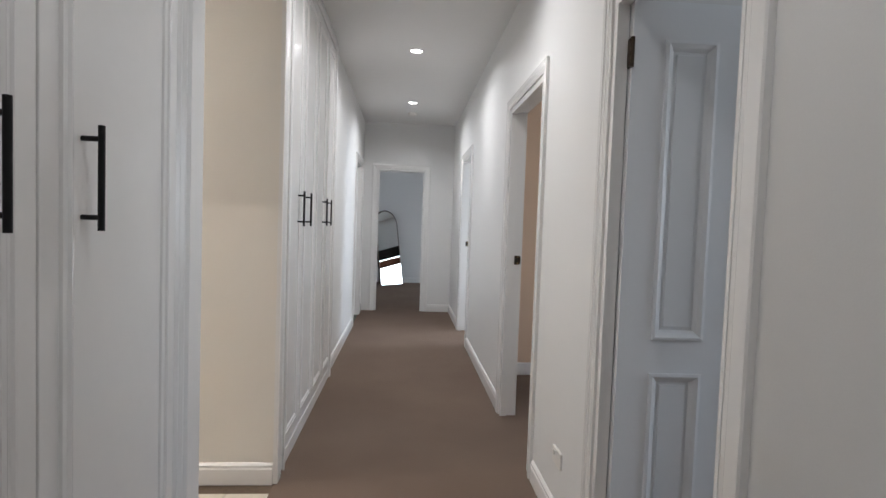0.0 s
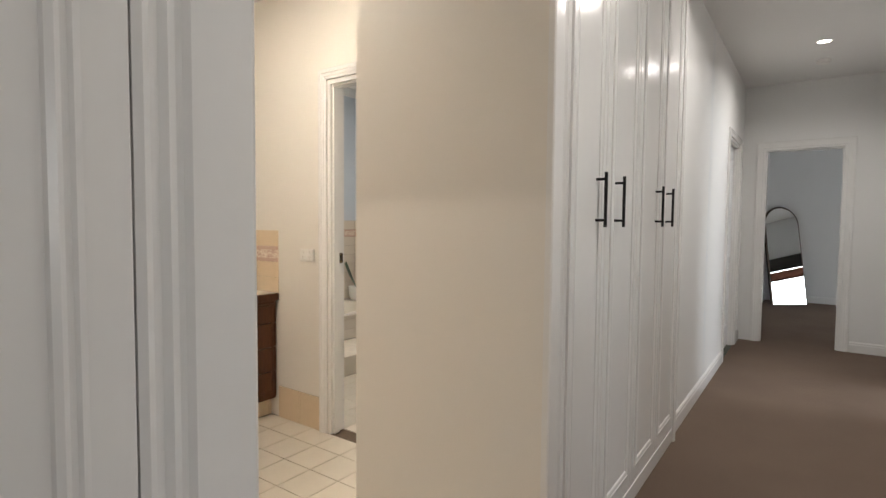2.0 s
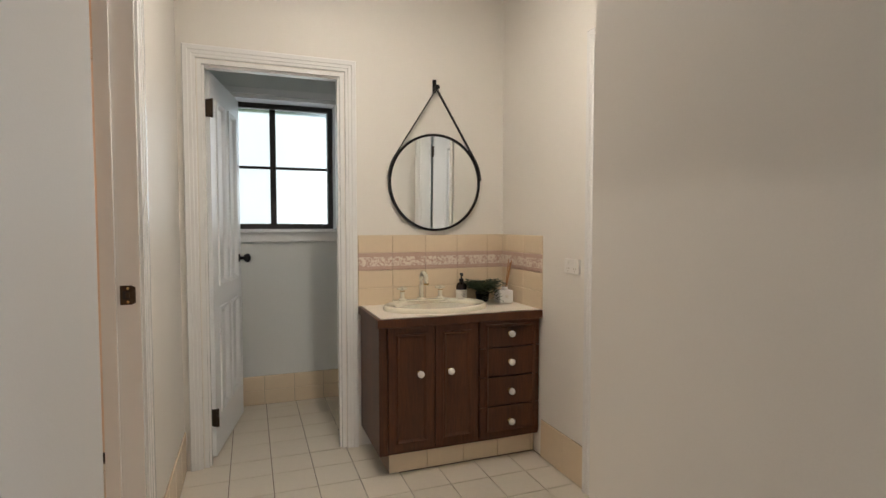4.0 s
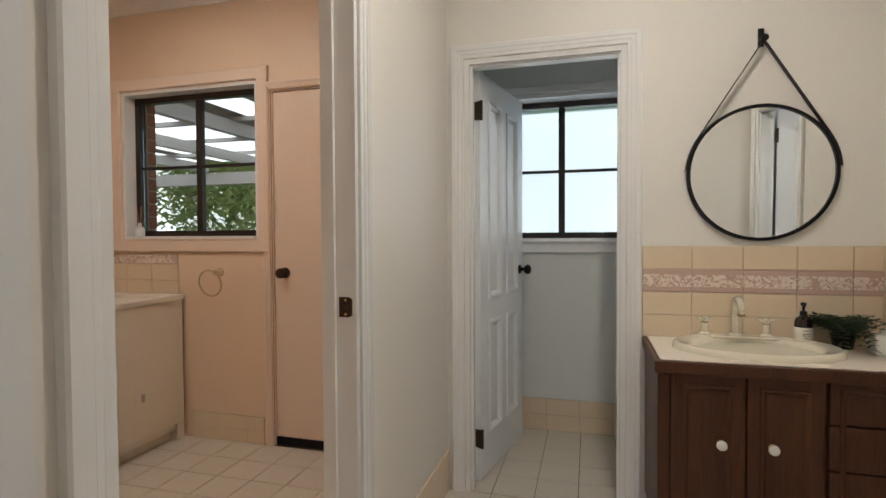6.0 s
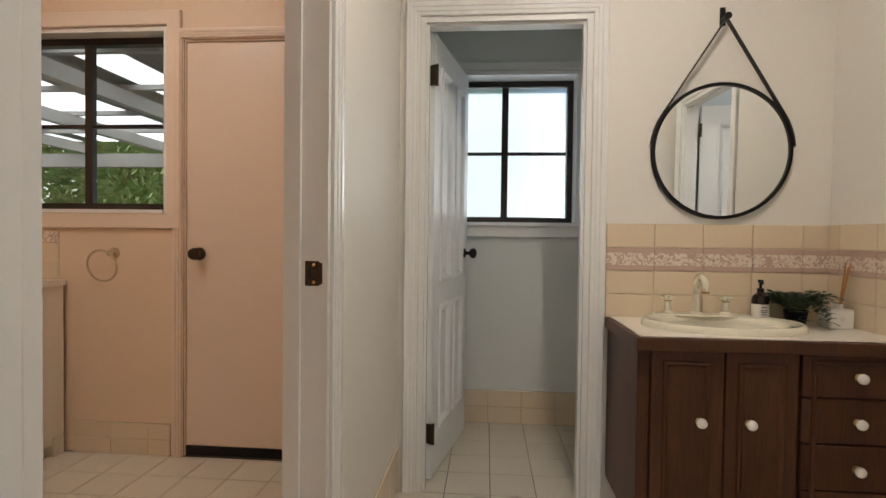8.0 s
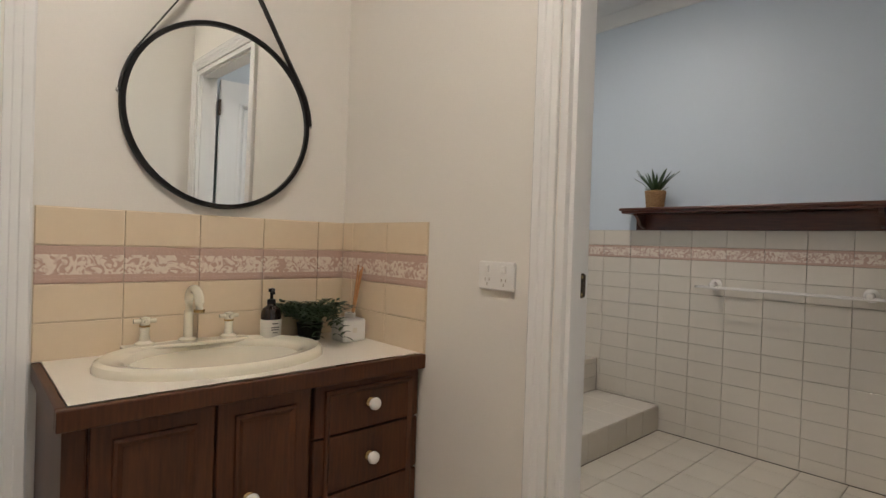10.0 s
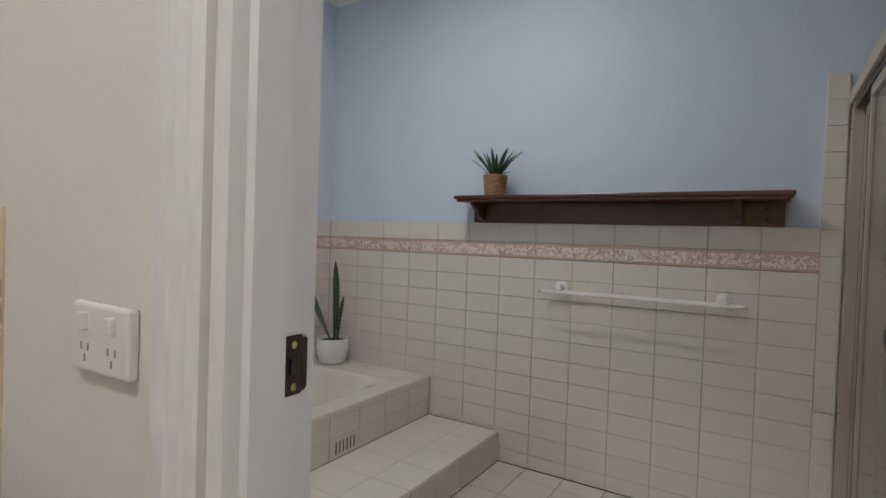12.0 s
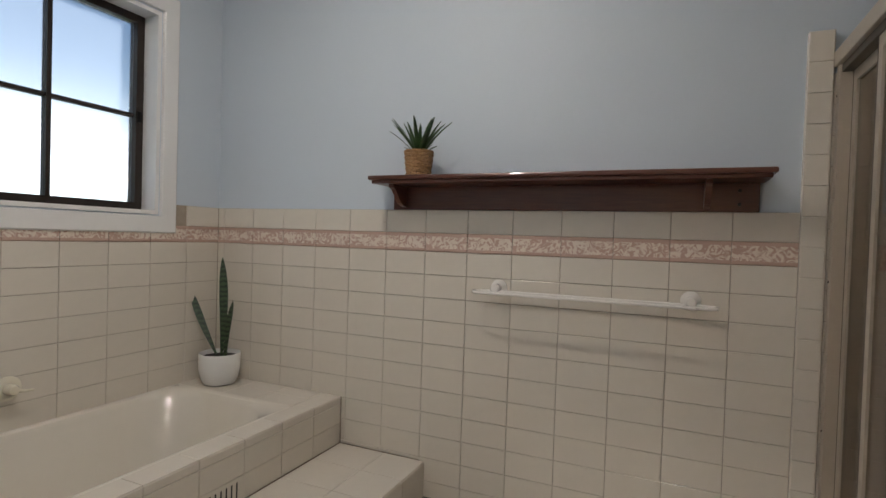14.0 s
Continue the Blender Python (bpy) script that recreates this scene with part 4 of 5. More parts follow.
for s in (-1, 1):
    side_pt = C + Vector((0.004, s * (R + 0.010), 0.02))
    dy, dz = pin.y - C.y, pin.z - C.z
    far = math.hypot(dy, dz)
    phi = math.atan2(dz, dy) - s * math.acos((R + 0.008) / far)
    arc = []
    end = math.atan2(0.02, s * (R + 0.01))
    for k in range(9):
        f = k / 8
        a0, a1 = phi, end if s > 0 else (end if end > 0 else end + 2 * math.pi)
        a = a0 + (a1 - a0) * f
        arc.append(C + Vector((0.006, (R + 0.009) * math.cos(a), (R + 0.009) * math.sin(a))))
    path = [pin + (arc[0] - pin) * (k / 6) for k in range(6)] + arc
    bm = bmesh.new()
    wd = 0.011
    rings = []
    for i, p in enumerate(path):
        d = (path[min(i + 1, len(path) - 1)] - path[max(i - 1, 0)]).normalized()
        nrm = Vector((0, -d.z, d.y)) * 0.0022
        w = Vector((wd, 0, 0))
        rings.append([bm.verts.new(p + a * w + b * nrm) for a, b in ((-1, -1), (1, -1), (1, 1), (-1, 1))])
    for a, b in zip(rings, rings[1:]):
        for k in range(4):
            bm.faces.new((a[k], a[(k + 1) % 4], b[(k + 1) % 4], b[k]))
    bm.faces.new(rings[0])
    bm.faces.new(rings[-1])
    part("strap", bm, M_LEATHER, mir, "black leather strap")
    part("rivet", lathe([(0.006, 0), (0.006, 0.003), (0.003, 0.005)], path[-1] + Vector((0.0, s * 0.002, 0)), 12, turn=AY if s > 0 else Matrix.Rotation(radians(90), 4, "X")), M_STEEL, mir)
hk = thing("wall_hook", (-2.83, 3.322, 2.04), "black metal wall hook holding the mirror strap", "hook")
part("plate", boxes((-2.84, -2.832, 3.311, 3.333, 1.998, 2.073), bevel=0.002), M_BLACK, hk)
part("peg", lathe([(0.010, 0), (0.010, 0.045), (0.014, 0.047), (0.014, 0.054), (0, 0.056)], (-2.834, 3.322, 2.019), 18, turn=AX), M_BLACK, hk, smooth=True)


# bottles and plant on the vanity
def pump_bottle(x, y, z):
    t = thing("pump_bottle", (x, y, z), "dark amber pump bottle with a cream paper label beside the basin", "bottle")
    part("body", lathe([(0.028, 0), (0.031, 0.003), (0.031, 0.092), (0.026, 0.108), (0.013, 0.118), (0.012, 0.128)], (x, y, z), 28), M_AMBER, t, smooth=True)
    part("label", lathe([(0.0315, 0.012), (0.0318, 0.013), (0.0318, 0.074), (0.0315, 0.075)], (x, y, z), 28), M_LABEL, t, "cream paper label", True)
    for k, (w, dz) in enumerate(((0.020, 0.062), (0.026, 0.050), (0.024, 0.043), (0.016, 0.034))):
        part("print_bar", boxes((x + 0.0310, x + 0.0322, y - w / 2, y + w / 2, z + dz, z + dz + 0.003)), M_INK, t)
    part("pump", lathe([(0.013, 0.122), (0.013, 0.136), (0.005, 0.139), (0.005, 0.158), (0.010, 0.160), (0.010, 0.170), (0, 0.172)], (x, y, z), 18), M_BLACK, t, "black pump", True)
    part("nozzle", tube([(x, y, z + 0.165), (x + 0.026, y - 0.006, z + 0.163), (x + 0.032, y - 0.007, z + 0.157)], 0.004, 8), M_BLACK, t, smooth=True)
    return t


pump_bottle(-2.765, 3.462, 0.792)


def leaf_blade(bm, base, way, length, width, curl, segs=7, thick=0.0012, pointed=1.0):
    """A tapered, bent leaf with thickness."""
    base, way = Vector(base), Vector(way).normalized()
    side = way.cross(Vector((0, 0, 1)))
    side = side.normalized() if side.length > 0.05 else Vector((1, 0, 0))
    p, d = base.copy(), way.copy()
    rings = []
    for k in range(segs + 1):
        f = k / segs
        w = width * (0.55 + 0.9 * f) * (1 - f ** 2.2) ** 0.9 if pointed else width
        w = max(w, 0.0004)
        up = side.cross(d).normalized()
        rings.append([bm.verts.new(p + side * w * a + up * (thick * b + abs(a) * w * 0.25)) for a, b in ((-1, 0), (0, -1), (1, 0), (0, 1))])
        p = p + d * length / segs
        d = (d + Vector((0, 0, -curl / segs))).normalized()
    for a, b in zip(rings, rings[1:]):
        for k in range(4):
            bm.faces.new((a[k], a[(k + 1) % 4], b[(k + 1) % 4], b[k]))


def trailing_plant(x, y, z):
    t = thing("trailing_plant", (x, y, z), "small dark green trailing plant in a dark pot on the vanity", "plant")
    part("pot", lathe([(0.034, 0), (0.042, 0.05), (0.044, 0.055), (0.040, 0.056), (0.038, 0.048), (0, 0.046)], (x, y, z), 24), M_BLACK, t, smooth=True)
    rng = random.Random(4)
    bm = bmesh.new()
    for k in range(110):
        a = rng.uniform(0, 2 * math.pi)
        r0 = rng.uniform(0, 0.03)
        p = Vector((x + r0 * math.cos(a), y + r0 * math.sin(a), z + 0.052))
        d = Vector((math.cos(a), math.sin(a), rng.uniform(1.2, 2.8))).normalized()
        L = rng.uniform(0.10, 0.165)
        reach = rng.uniform(0.6, 1.0)
        for j in range(11):
            d = (d + Vector((0, 0, -0.20))).normalized()
            p = p + d * L / 8
            if p.z < z + 0.006:
                p.z = z + 0.006
            if p.x < -2.825 or p.y > 3.668 or p.y < 3.505 or (p.y > 3.64 and p.x > -2.72 and p.z < z + 0.09):
                break
            for s in (-1, 1):
                q = Vector((-d.y * s, d.x * s, rng.uniform(-0.2, 0.6)))
                leaf_blade(bm, p, q + d * 0.4, rng.uniform(0.017, 0.026), 0.0075, 0.5, 3, 0.0005)
    part("foliage", bm, M_LEAF2, t, "dense small hanging leaves")
    return t


trailing_plant(-2.755, 3.592, 0.792)

dif = thing("reed_diffuser", (-2.67, 3.695, 0.792), "white ceramic reed diffuser with tan reeds on the vanity", "diffuser")
part("jar", boxes((-2.710, -2.632, 3.644, 3.732, 0.792, 0.866), bevel=0.008), M_POT, dif)
part("neck", lathe([(0.018, 0.072), (0.018, 0.090), (0.014, 0.092), (0.013, 0.080)], (-2.67, 3.692, 0.792), 18), M_POT, dif, smooth=True)
part("emblem", boxes((-2.6325, -2.6313, 3.680, 3.696, 0.822, 0.838)), M_LABEL, dif)
for k, (dx, dy) in enumerate(((0.004, 0.030), (-0.008, 0.034), (0.012, 0.024), (-0.004, 0.040), (0.008, 0.018))):
    part("reed", tube([(-2.67, 3.692, 0.81), (-2.67 + dx * 1.2, 3.692 + dy * 1.2, 1.01 + 0.008 * k)], 0.003, 6), M_REED, dif)


def switch_plate(x, y, z):
    t = thing("power_outlet", (x, y, z), "white double power outlet on the alcove wall", "power outlet", "outlets")
    part("plate", boxes((x - 0.060, x + 0.060, y - 0.012, y, z - 0.037, z + 0.037), bevel=0.004), M_PLASTIC, t)
    for s in (-1, 1):
        part("rocker", boxes((x + s * 0.028 - 0.007, x + s * 0.028 + 0.007, y - 0.018, y - 0.010, z + 0.008, z + 0.027), bevel=0.002), M_PLASTIC, t)
        for dx, dz in ((-0.007, -0.010), (0.007, -0.010), (0, -0.022)):
            part("socket_slot", boxes((x + s * 0.028 + dx - 0.0012, x + s * 0.028 + dx + 0.0012, y - 0.0128, y - 0.0115, z + dz - 0.004, z + dz + 0.004)), M_GROUT, t)
    return t


switch_plate(-2.09, 3.765, 1.042)
o2 = thing("power_outlet", (1.01, 2.72, 0.30), "white power outlet low on the hallway wall", "power outlet", "outlets")
part("plate", boxes((1.0, 1.01, 2.665, 2.775, 0.265, 0.335), bevel=0.003), M_PLASTIC, o2)
part("rocker", boxes((0.992, 1.002, 2.735, 2.755, 0.305, 0.322), bevel=0.002), M_PLASTIC, o2)

# ---- bathroom ----
bw = tagged(link("tiled_dado", boxes((-3.91, -1.322, 5.978, 5.983, 0, 1.252)), M_GROUT), "cream wall tiles with an embossed pink floral border", "wall tiles", kind="structure")
BROWS = [(1.152, 1.252, False), (1.072, 1.152, True)] + [(1.072 - 0.1 * (k + 1), 1.072 - 0.1 * k, False) for k in range(10)] + [(0.0, 0.072, False)]
hidden = lambda x, z: (x < -3.10 and z < 0.37) or (x < -2.66 and z < 0.15)
tile_wall(bw, "y", 5.978, -1, steps(-3.90, -1.322, -1.322, 0.195), BROWS, hidden)
tile_wall(bw, "y", 5.978, -1, [-3.077, -2.882, -2.687], [(0.157, 0.172, False)])
tile_wall(bw, "y", 5.978, -1, [-3.099, -3.077], [(0.157, 0.172, False), (0.172, 0.272, False), (0.272, 0.372, False)])
bw2 = tagged(link("tiled_dado", boxes((-3.911, -3.906, 3.866, 5.978, 0, 1.115), (-3.911, -3.906, 5.712, 5.978, 1.115, 1.252)), M_GROUT), "cream wall tiles with an embossed pink floral border", "wall tiles", kind="structure")
tile_wall(bw2, "x", -3.906, 1, steps(3.866, 5.972, 5.972, 0.195), BROWS, lambda y, z: z < 0.37 or (y < 5.70 and z > 1.12))
col = tagged(link("tiled_strip", boxes((-1.322, -1.250, 5.962, 5.983, 0, 1.838)), M_TILE), "cream tile strip beside the shower", "wall tiles", kind="structure")
tile_wall(col, "y", 5.962, -1, [-1.322, -1.252], [(1.838 - 0.1 * (k + 1), 1.838 - 0.1 * k, False) for k in range(18)])

# bath platform and step
plat = tagged(link("bath_platform", boxes((-3.20, -3.106, 3.87, 5.972, 0, 0.372), (-3.906, -3.20, 5.74, 5.972, 0, 0.372), (-3.906, -3.20, 3.87, 4.188, 0, 0.372)), M_GROUT), "cream tiled platform round the bath", "bath surround", kind="structure")
tile_wall(plat, "x", -3.106, 1, steps(3.87, 5.97, 5.97, 0.2), [(0.158, 0.250, False), (0.250, 0.342, False), (0.342, 0.374, False)], lambda y, z: 5.17 < y < 5.37 and z < 0.25)
tile_floor(plat, [-3.202, -3.102], steps(3.87, 5.97, 5.97, 0.2), 0.372, lambda x, y: True, M_TILE)
tile_floor(plat, steps(-3.90, -3.204, -3.204, 0.2), [5.742, 5.86, 5.97], 0.372, lambda x, y: True, M_TILE)
step = tagged(link("bath_step", boxes((-3.106, -2.664, 3.87, 5.972, 0, 0.151)), M_GROUT), "cream tiled step up to the bath", "step", kind="structure")
tile_floor(step, [-3.099, -2.86, -2.660], steps(3.87, 5.97, 5.97, 0.2), 0.151, lambda x, y: True, M_TILE)
tile_wall(step, "x", -2.664, 1, steps(3.87, 5.97, 5.97, 0.2), [(0.0, 0.152, False)])
vent = thing("bath_vent", (-3.10, 5.27, 0.16), "cream slotted vent tile in the bath front", "vent")
part("plate", boxes((-3.106, -3.0985, 5.172, 5.368, 0.160, 0.249), bevel=0.001), M_TILE, vent)
for k in range(6):
    part("slot", boxes((-3.0990, -3.0975, 5.210 + k * 0.024, 5.216 + k * 0.024, 0.178, 0.234)), M_SOCKET, vent)


def bathtub():
    t = thing("bathtub", (-3.52, 4.96, 0.37), "cream built-in bathtub with a wide moulded rim", "bathtub")
    x0, x1, y0, y1 = -3.898, -3.196, 4.19, 5.742
    bm = bmesh.new()
    def ring(inset, z, rnd, n=10):
        a, b, c, d = x0 + inset, x1 - inset, y0 + inset, y1 - inset
        r = max(rnd, 0.004)
        out = []
        for cx, cy, s in ((b - r, d - r, 0), (a + r, d - r, 90), (a + r, c + r, 180), (b - r, c + r, 270)):
            for k in range(n + 1):
                q = radians(s + 90 * k / n)
                out.append(bm.verts.new((cx + r * math.cos(q), cy + r * math.sin(q), z)))
        return out
    rows = [ring(0.0, 0.36, 0.01), ring(0.0, 0.374, 0.012), ring(0.004, 0.379, 0.016), ring(0.014, 0.379, 0.10), ring(0.026, 0.372, 0.17), ring(0.036, 0.350, 0.21), ring(0.075, 0.20, 0.23), ring(0.13, 0.07, 0.20), ring(0.20, 0.035, 0.12)]
    for p, q in zip(rows, rows[1:]):
        for k in range(len(p)):
            bm.faces.new((p[k], p[(k + 1) % len(p)], q[(k + 1) % len(p)], q[k]))
    bm.faces.new(rows[-1])
    part("shell", bm, M_BATH, t, smooth=True)
    return t


bathtub()
mixer = thing("bath_mixer", (-3.90, 5.02, 0.535), "cream round wall mixer with a small lever above the bath", "tap")
part("flange", lathe([(0.046, 0), (0.046, 0.006), (0.040, 0.011), (0.020, 0.014)], (-3.90, 5.02, 0.535), 28, turn=AX), M_ENAMEL, mixer, smooth=True)
part("body", lathe([(0.021, 0.012), (0.021, 0.042), (0.016, 0.052), (0, 0.054)], (-3.90, 5.02, 0.535), 22, turn=AX), M_ENAMEL, mixer, smooth=True)
part("lever", tube([(-3.862, 5.02, 0.532), (-3.852, 5.055, 0.526), (-3.85, 5.082, 0.524)], 0.007, 10, taper=0.8), M_ENAMEL, mixer, smooth=True)
spout = thing("bath_spout", (-3.90, 4.86, 0.50), "cream wall-mounted bath spout with a brass outlet ring", "tap")
part("flange", lathe([(0.030, 0), (0.030, 0.006), (0.018, 0.012)], (-3.90, 4.86, 0.505), 24, turn=AX), M_ENAMEL, spout, smooth=True)
part("pipe", tube([(-3.895, 4.86, 0.505), (-3.84, 4.86, 0.515), (-3.79, 4.86, 0.505), (-3.765, 4.86, 0.475)], 0.014, 14), M_ENAMEL, spout, smooth=True)
part("outlet_ring", lathe([(0.0155, 0), (0.0155, 0.010)], (-3.765, 4.86, 0.466), 16), M_BRASS, spout, "brass outlet ring")

# shelf
shelf = thing("wall_shelf", (-2.14, 5.98, 1.25), "long mahogany timber wall shelf with two shaped brackets", "shelf")
bm = boxes((-2.885, -1.412, 5.802, 5.982, 1.366, 1.384), bevel=0.006)
box(bm, -2.872, -1.425, 5.815, 5.982, 1.352, 1.366, bevel=0.003)
part("board", bm, M_SHELF, shelf)
part("back_board", boxes((-2.845, -1.440, 5.964, 5.982, 1.252, 1.352), bevel=0.003), M_SHELF, shelf)
for x in (-2.79, -1.60):
    bm = bmesh.new()
    prof = [(0.0, 1.352), (0.125, 1.352), (0.125, 1.338), (0.105, 1.330), (0.085, 1.312), (0.070, 1.292), (0.050, 1.276), (0.030, 1.268), (0.0, 1.262)]
    ends = [[bm.verts.new((x + s, 5.964 - u, z)) for u, z in prof] for s in (-0.010, 0.010)]
    for k in range(len(prof)):
        j = (k + 1) % len(prof)
        bm.faces.new((ends[0][k], ends[0][j], ends[1][j], ends[1][k]))
    bm.faces.new(ends[0])
    bm.faces.new(ends[1])
    part("bracket", bm, M_SHELF, shelf)
for x, z in ((-2.815, 1.278), (-1.50, 1.278), (-1.50, 1.325)):
    part("screw_cap", lathe([(0.006, 0), (0.006, 0.002), (0.003, 0.004)], (x, 5.964, z), 12, turn=Matrix.Rotation(radians(90), 4, "X")), M_BLACK, shelf)

# spiky plant in a woven pot
bx, by, bz = -2.675, 5.86, 1.384
sp1 = thing("shelf_plant", (bx, by, bz), "small spiky green plant in a woven basket pot on the shelf", "plant")
bm = bmesh.new()
for k in range(9):
    z = bz + 0.006 + k * 0.0115
    r = 0.045 + 0.0012 * k
    n = 44
    pts = [(bx + (r + 0.0026 * math.sin(11 * 2 * math.pi * i / n + math.pi * (k % 2))) * math.cos(2 * math.pi * i / n), by + (r + 0.0026 * math.sin(11 * 2 * math.pi * i / n + math.pi * (k % 2))) * math.sin(2 * math.pi * i / n), z) for i in range(n)]
    tube(pts, 0.0066, 6, True, bm=bm)
basket = part("basket", bm, M_WICKER, sp1, "woven seagrass basket", True)
part("soil", lathe([(0.048, 0.0), (0.05, 0.088), (0, 0.092)], (bx, by, bz), 20), M_SOIL, sp1)
rng = random.Random(9)
for k in range(32):
    a = 2.4 * k
    el = 0.6 + 1.9 * (1 - k / 32) ** 0.8 if k > 3 else 3.2
    bm = bmesh.new()
    L = rng.uniform(0.125, 0.19)
    if math.sin(a) > 0.2:
        L *= 0.5
    leaf_blade(bm, (bx + 0.018 * math.cos(a), by + 0.018 * math.sin(a), bz + 0.09), (math.cos(a), math.sin(a) * 0.8, el), L, 0.0105, 0.5 if k > 3 else 0.1, 7, 0.0015)
    part("leaf", bm, M_LEAF, sp1)

# snake plant
px, py, pz = -3.735, 5.845, 0.378
snake = thing("snake_plant", (px, py, pz), "snake plant with upright banded leaves in a white pot", "plant")
part("pot", lathe([(0.055, 0), (0.072, 0.006), (0.088, 0.035), (0.096, 0.08), (0.097, 0.15), (0.094, 0.155), (0.090, 0.150), (0.088, 0.128), (0.0, 0.128)], (px, py, pz), 40), M_POT, snake, "white ceramic pot", True)
part("soil", lathe([(0.087, 0.126), (0.087, 0.134), (0.04, 0.139), (0, 0.138)], (px, py, pz), 24), M_SOIL, snake)


def sword(base, tip, width, bow):
    bm = bmesh.new()
    b, e = Vector(base), Vector(tip)
    n = 14
    rings = []
    for k in range(n + 1):
        f = k / n
        p = b.lerp(e, f) + Vector((bow * math.sin(math.pi * f), 0, 0))
        w = 0.95 * width * (0.22 + 1.5 * f) * max(0.02, (1 - f ** 3.2)) ** 0.8
        tw = 0.25 * math.sin(2.2 * f)
        side = Vector((math.cos(tw + 0.6), math.sin(tw + 0.6), 0))
        fwd = Vector((0.6, -0.8, 0))
        rings.append([bm.verts.new(p + side * w * s + fwd * q) for s, q in ((-1, 0.003), (-0.5, -0.002), (0, -0.0045), (0.5, -0.002), (1, 0.003), (0, 0.001))])
    for a, c in zip(rings, rings[1:]):
        for k in range(6):
            bm.faces.new((a[k], a[(k + 1) % 6], c[(k + 1) % 6], c[k]))
    bm.faces.new(rings[0])
    bm.faces.new(rings[-1])
    part("leaf", bm, M_SNAKE, snake, smooth=True)


sword((px + 0.02, py - 0.01, pz + 0.125), (px + 0.015, py - 0.01, pz + 0.625), 0.022, 0.012)
sword((px - 0.01, py, pz + 0.125), (px - 0.185, py - 0.02, pz + 0.455), 0.020, -0.012)
sword((px + 0.04, py, pz + 0.125), (px + 0.10, py - 0.02, pz + 0.42), 0.014, -0.012)
sword((px + 0.05, py - 0.02, pz + 0.125), (px + 0.072, py - 0.03, pz + 0.235), 0.009, 0.0)

# towel rail
rail = thing("towel_rail", (-2.0, 5.93, 0.93), "cream double towel rail with rounded ends fixed to the tiles", "towel rail")
for x in (-2.345, -1.638):
    part("mount", lathe([(0.033, 0), (0.034, 0.006), (0.026, 0.014), (0.017, 0.022), (0.016, 0.050), (0.020, 0.062), (0.014, 0.072), (0, 0.074)], (x, 5.972, 0.937), 28, turn=Matrix.Rotation(radians(90), 4, "X")), M_KNOB, rail, smooth=True)
pts = []
for cx, a0 in ((-1.60, -90), (-2.385, 90)):
    for k in range(9):
        q = radians(a0 + 180 * k / 8)
        pts.append((cx + 0.042 * math.cos(q), 5.893 + 0.042 * math.sin(q), 0.924))
part("rail", tube(pts, 0.0062, 10, True), M_KNOB, rail, smooth=True)

# shower screen
sh = thing("shower_screen", (-1.25, 5.5, 0), "bronze-framed sliding shower screen beside the tiles", "shower screen")
part("wall_post", boxes((-1.243, -1.185, 5.925, 5.961, 0.05, 1.755), bevel=0.002), M_SHOWERPOST, sh)
for z in (0.55, 1.03, 1.62):
    part("screw", lathe([(0.004, 0), (0.003, 0.002)], (-1.244, 5.945, z), 8, turn=Matrix.Rotation(radians(-90), 4, "Y")), M_SOCKET, sh)
part("top_rail", boxes((-1.252, -1.172, 5.02, 5.96, 1.715, 1.765), bevel=0.003), M_SHOWERPOST, sh)
part("top_track", boxes((-1.238, -1.185, 5.02, 5.925, 1.69, 1.715)), M_DARKSHOWER, sh)
part("sill", boxes((-1.252, -1.172, 5.02, 5.96, 0.0, 0.06), bevel=0.003), M_SHOWERPOST, sh)
for y0, y1, x in ((5.02, 5.62, -1.223), (5.34, 5.922, -1.198)):
    d = part("sliding_panel", boxes((x - 0.010, x + 0.010, y0, y0 + 0.03, 0.06, 1.69), (x - 0.010, x + 0.010, y1 - 0.03, y1, 0.06, 1.69), (x - 0.010, x + 0.010, y0 + 0.03, y1 - 0.03, 0.06, 0.10), (x - 0.010, x + 0.010, y0 + 0.03, y1 - 0.03, 1.655, 1.69)), M_SHOWERPOST, sh)
    part("seal", boxes((x - 0.011, x + 0.011, y0 - 0.006, y0, 0.06, 1.69), (x - 0.011, x + 0.011, y1, y1 + 0.003, 0.06, 1.69)), M_DARKSHOWER, d, "dark rubber seal")
    part("glass", boxes((x - 0.003, x + 0.003, y0 + 0.03, y1 - 0.03, 0.10, 1.655)), M_SHGLASS, d)
shw = tagged(link("shower_wall_tiles", boxes((-1.25, -0.465, 5.972, 5.981, 0, 1.70)), M_GROUT), "cream tiles inside the shower", "wall tiles", kind="structure")
tile_wall(shw, "y", 5.972, -1, steps(-1.248, -0.47, -1.248, 0.195), [(0.1 * k, 0.1 * k + 0.1, False) for k in range(17)])

# ---- laundry ----
bd = thing("door_laundry", (-3.10, 1.27, 0), "peach painted flush back door with a dark weather strip", "door", kind="structure")
part("leaf", boxes((-3.135, -3.098, 0.868, 1.676, 0.05, 2.072), bevel=0.002), M_PEACHGLOSS, bd)
part("weather_strip", boxes((-3.125, -3.088, 0.868, 1.676, 0.004, 0.049), bevel=0.003), M_BLACK, bd, "dark brown weather strip")
part("door_knob", lathe([(0.032, 0), (0.032, 0.006), (0.013, 0.012), (0.012, 0.026), (0.024, 0.036), (0.030, 0.050), (0.026, 0.062), (0.0, 0.066)], (-3.098, 0.935, 1.02), 28, turn=AX), M_BRONZE, bd, "dull bronze door knob", True)
part("jamb", boxes((-3.26, -3.085, 0.862, 0.868, 0, 2.08), (-3.26, -3.085, 1.676, 1.682, 0, 2.08), (-3.26, -3.085, 0.868, 1.676, 2.074, 2.08)), M_PEACHGLOSS, bd)

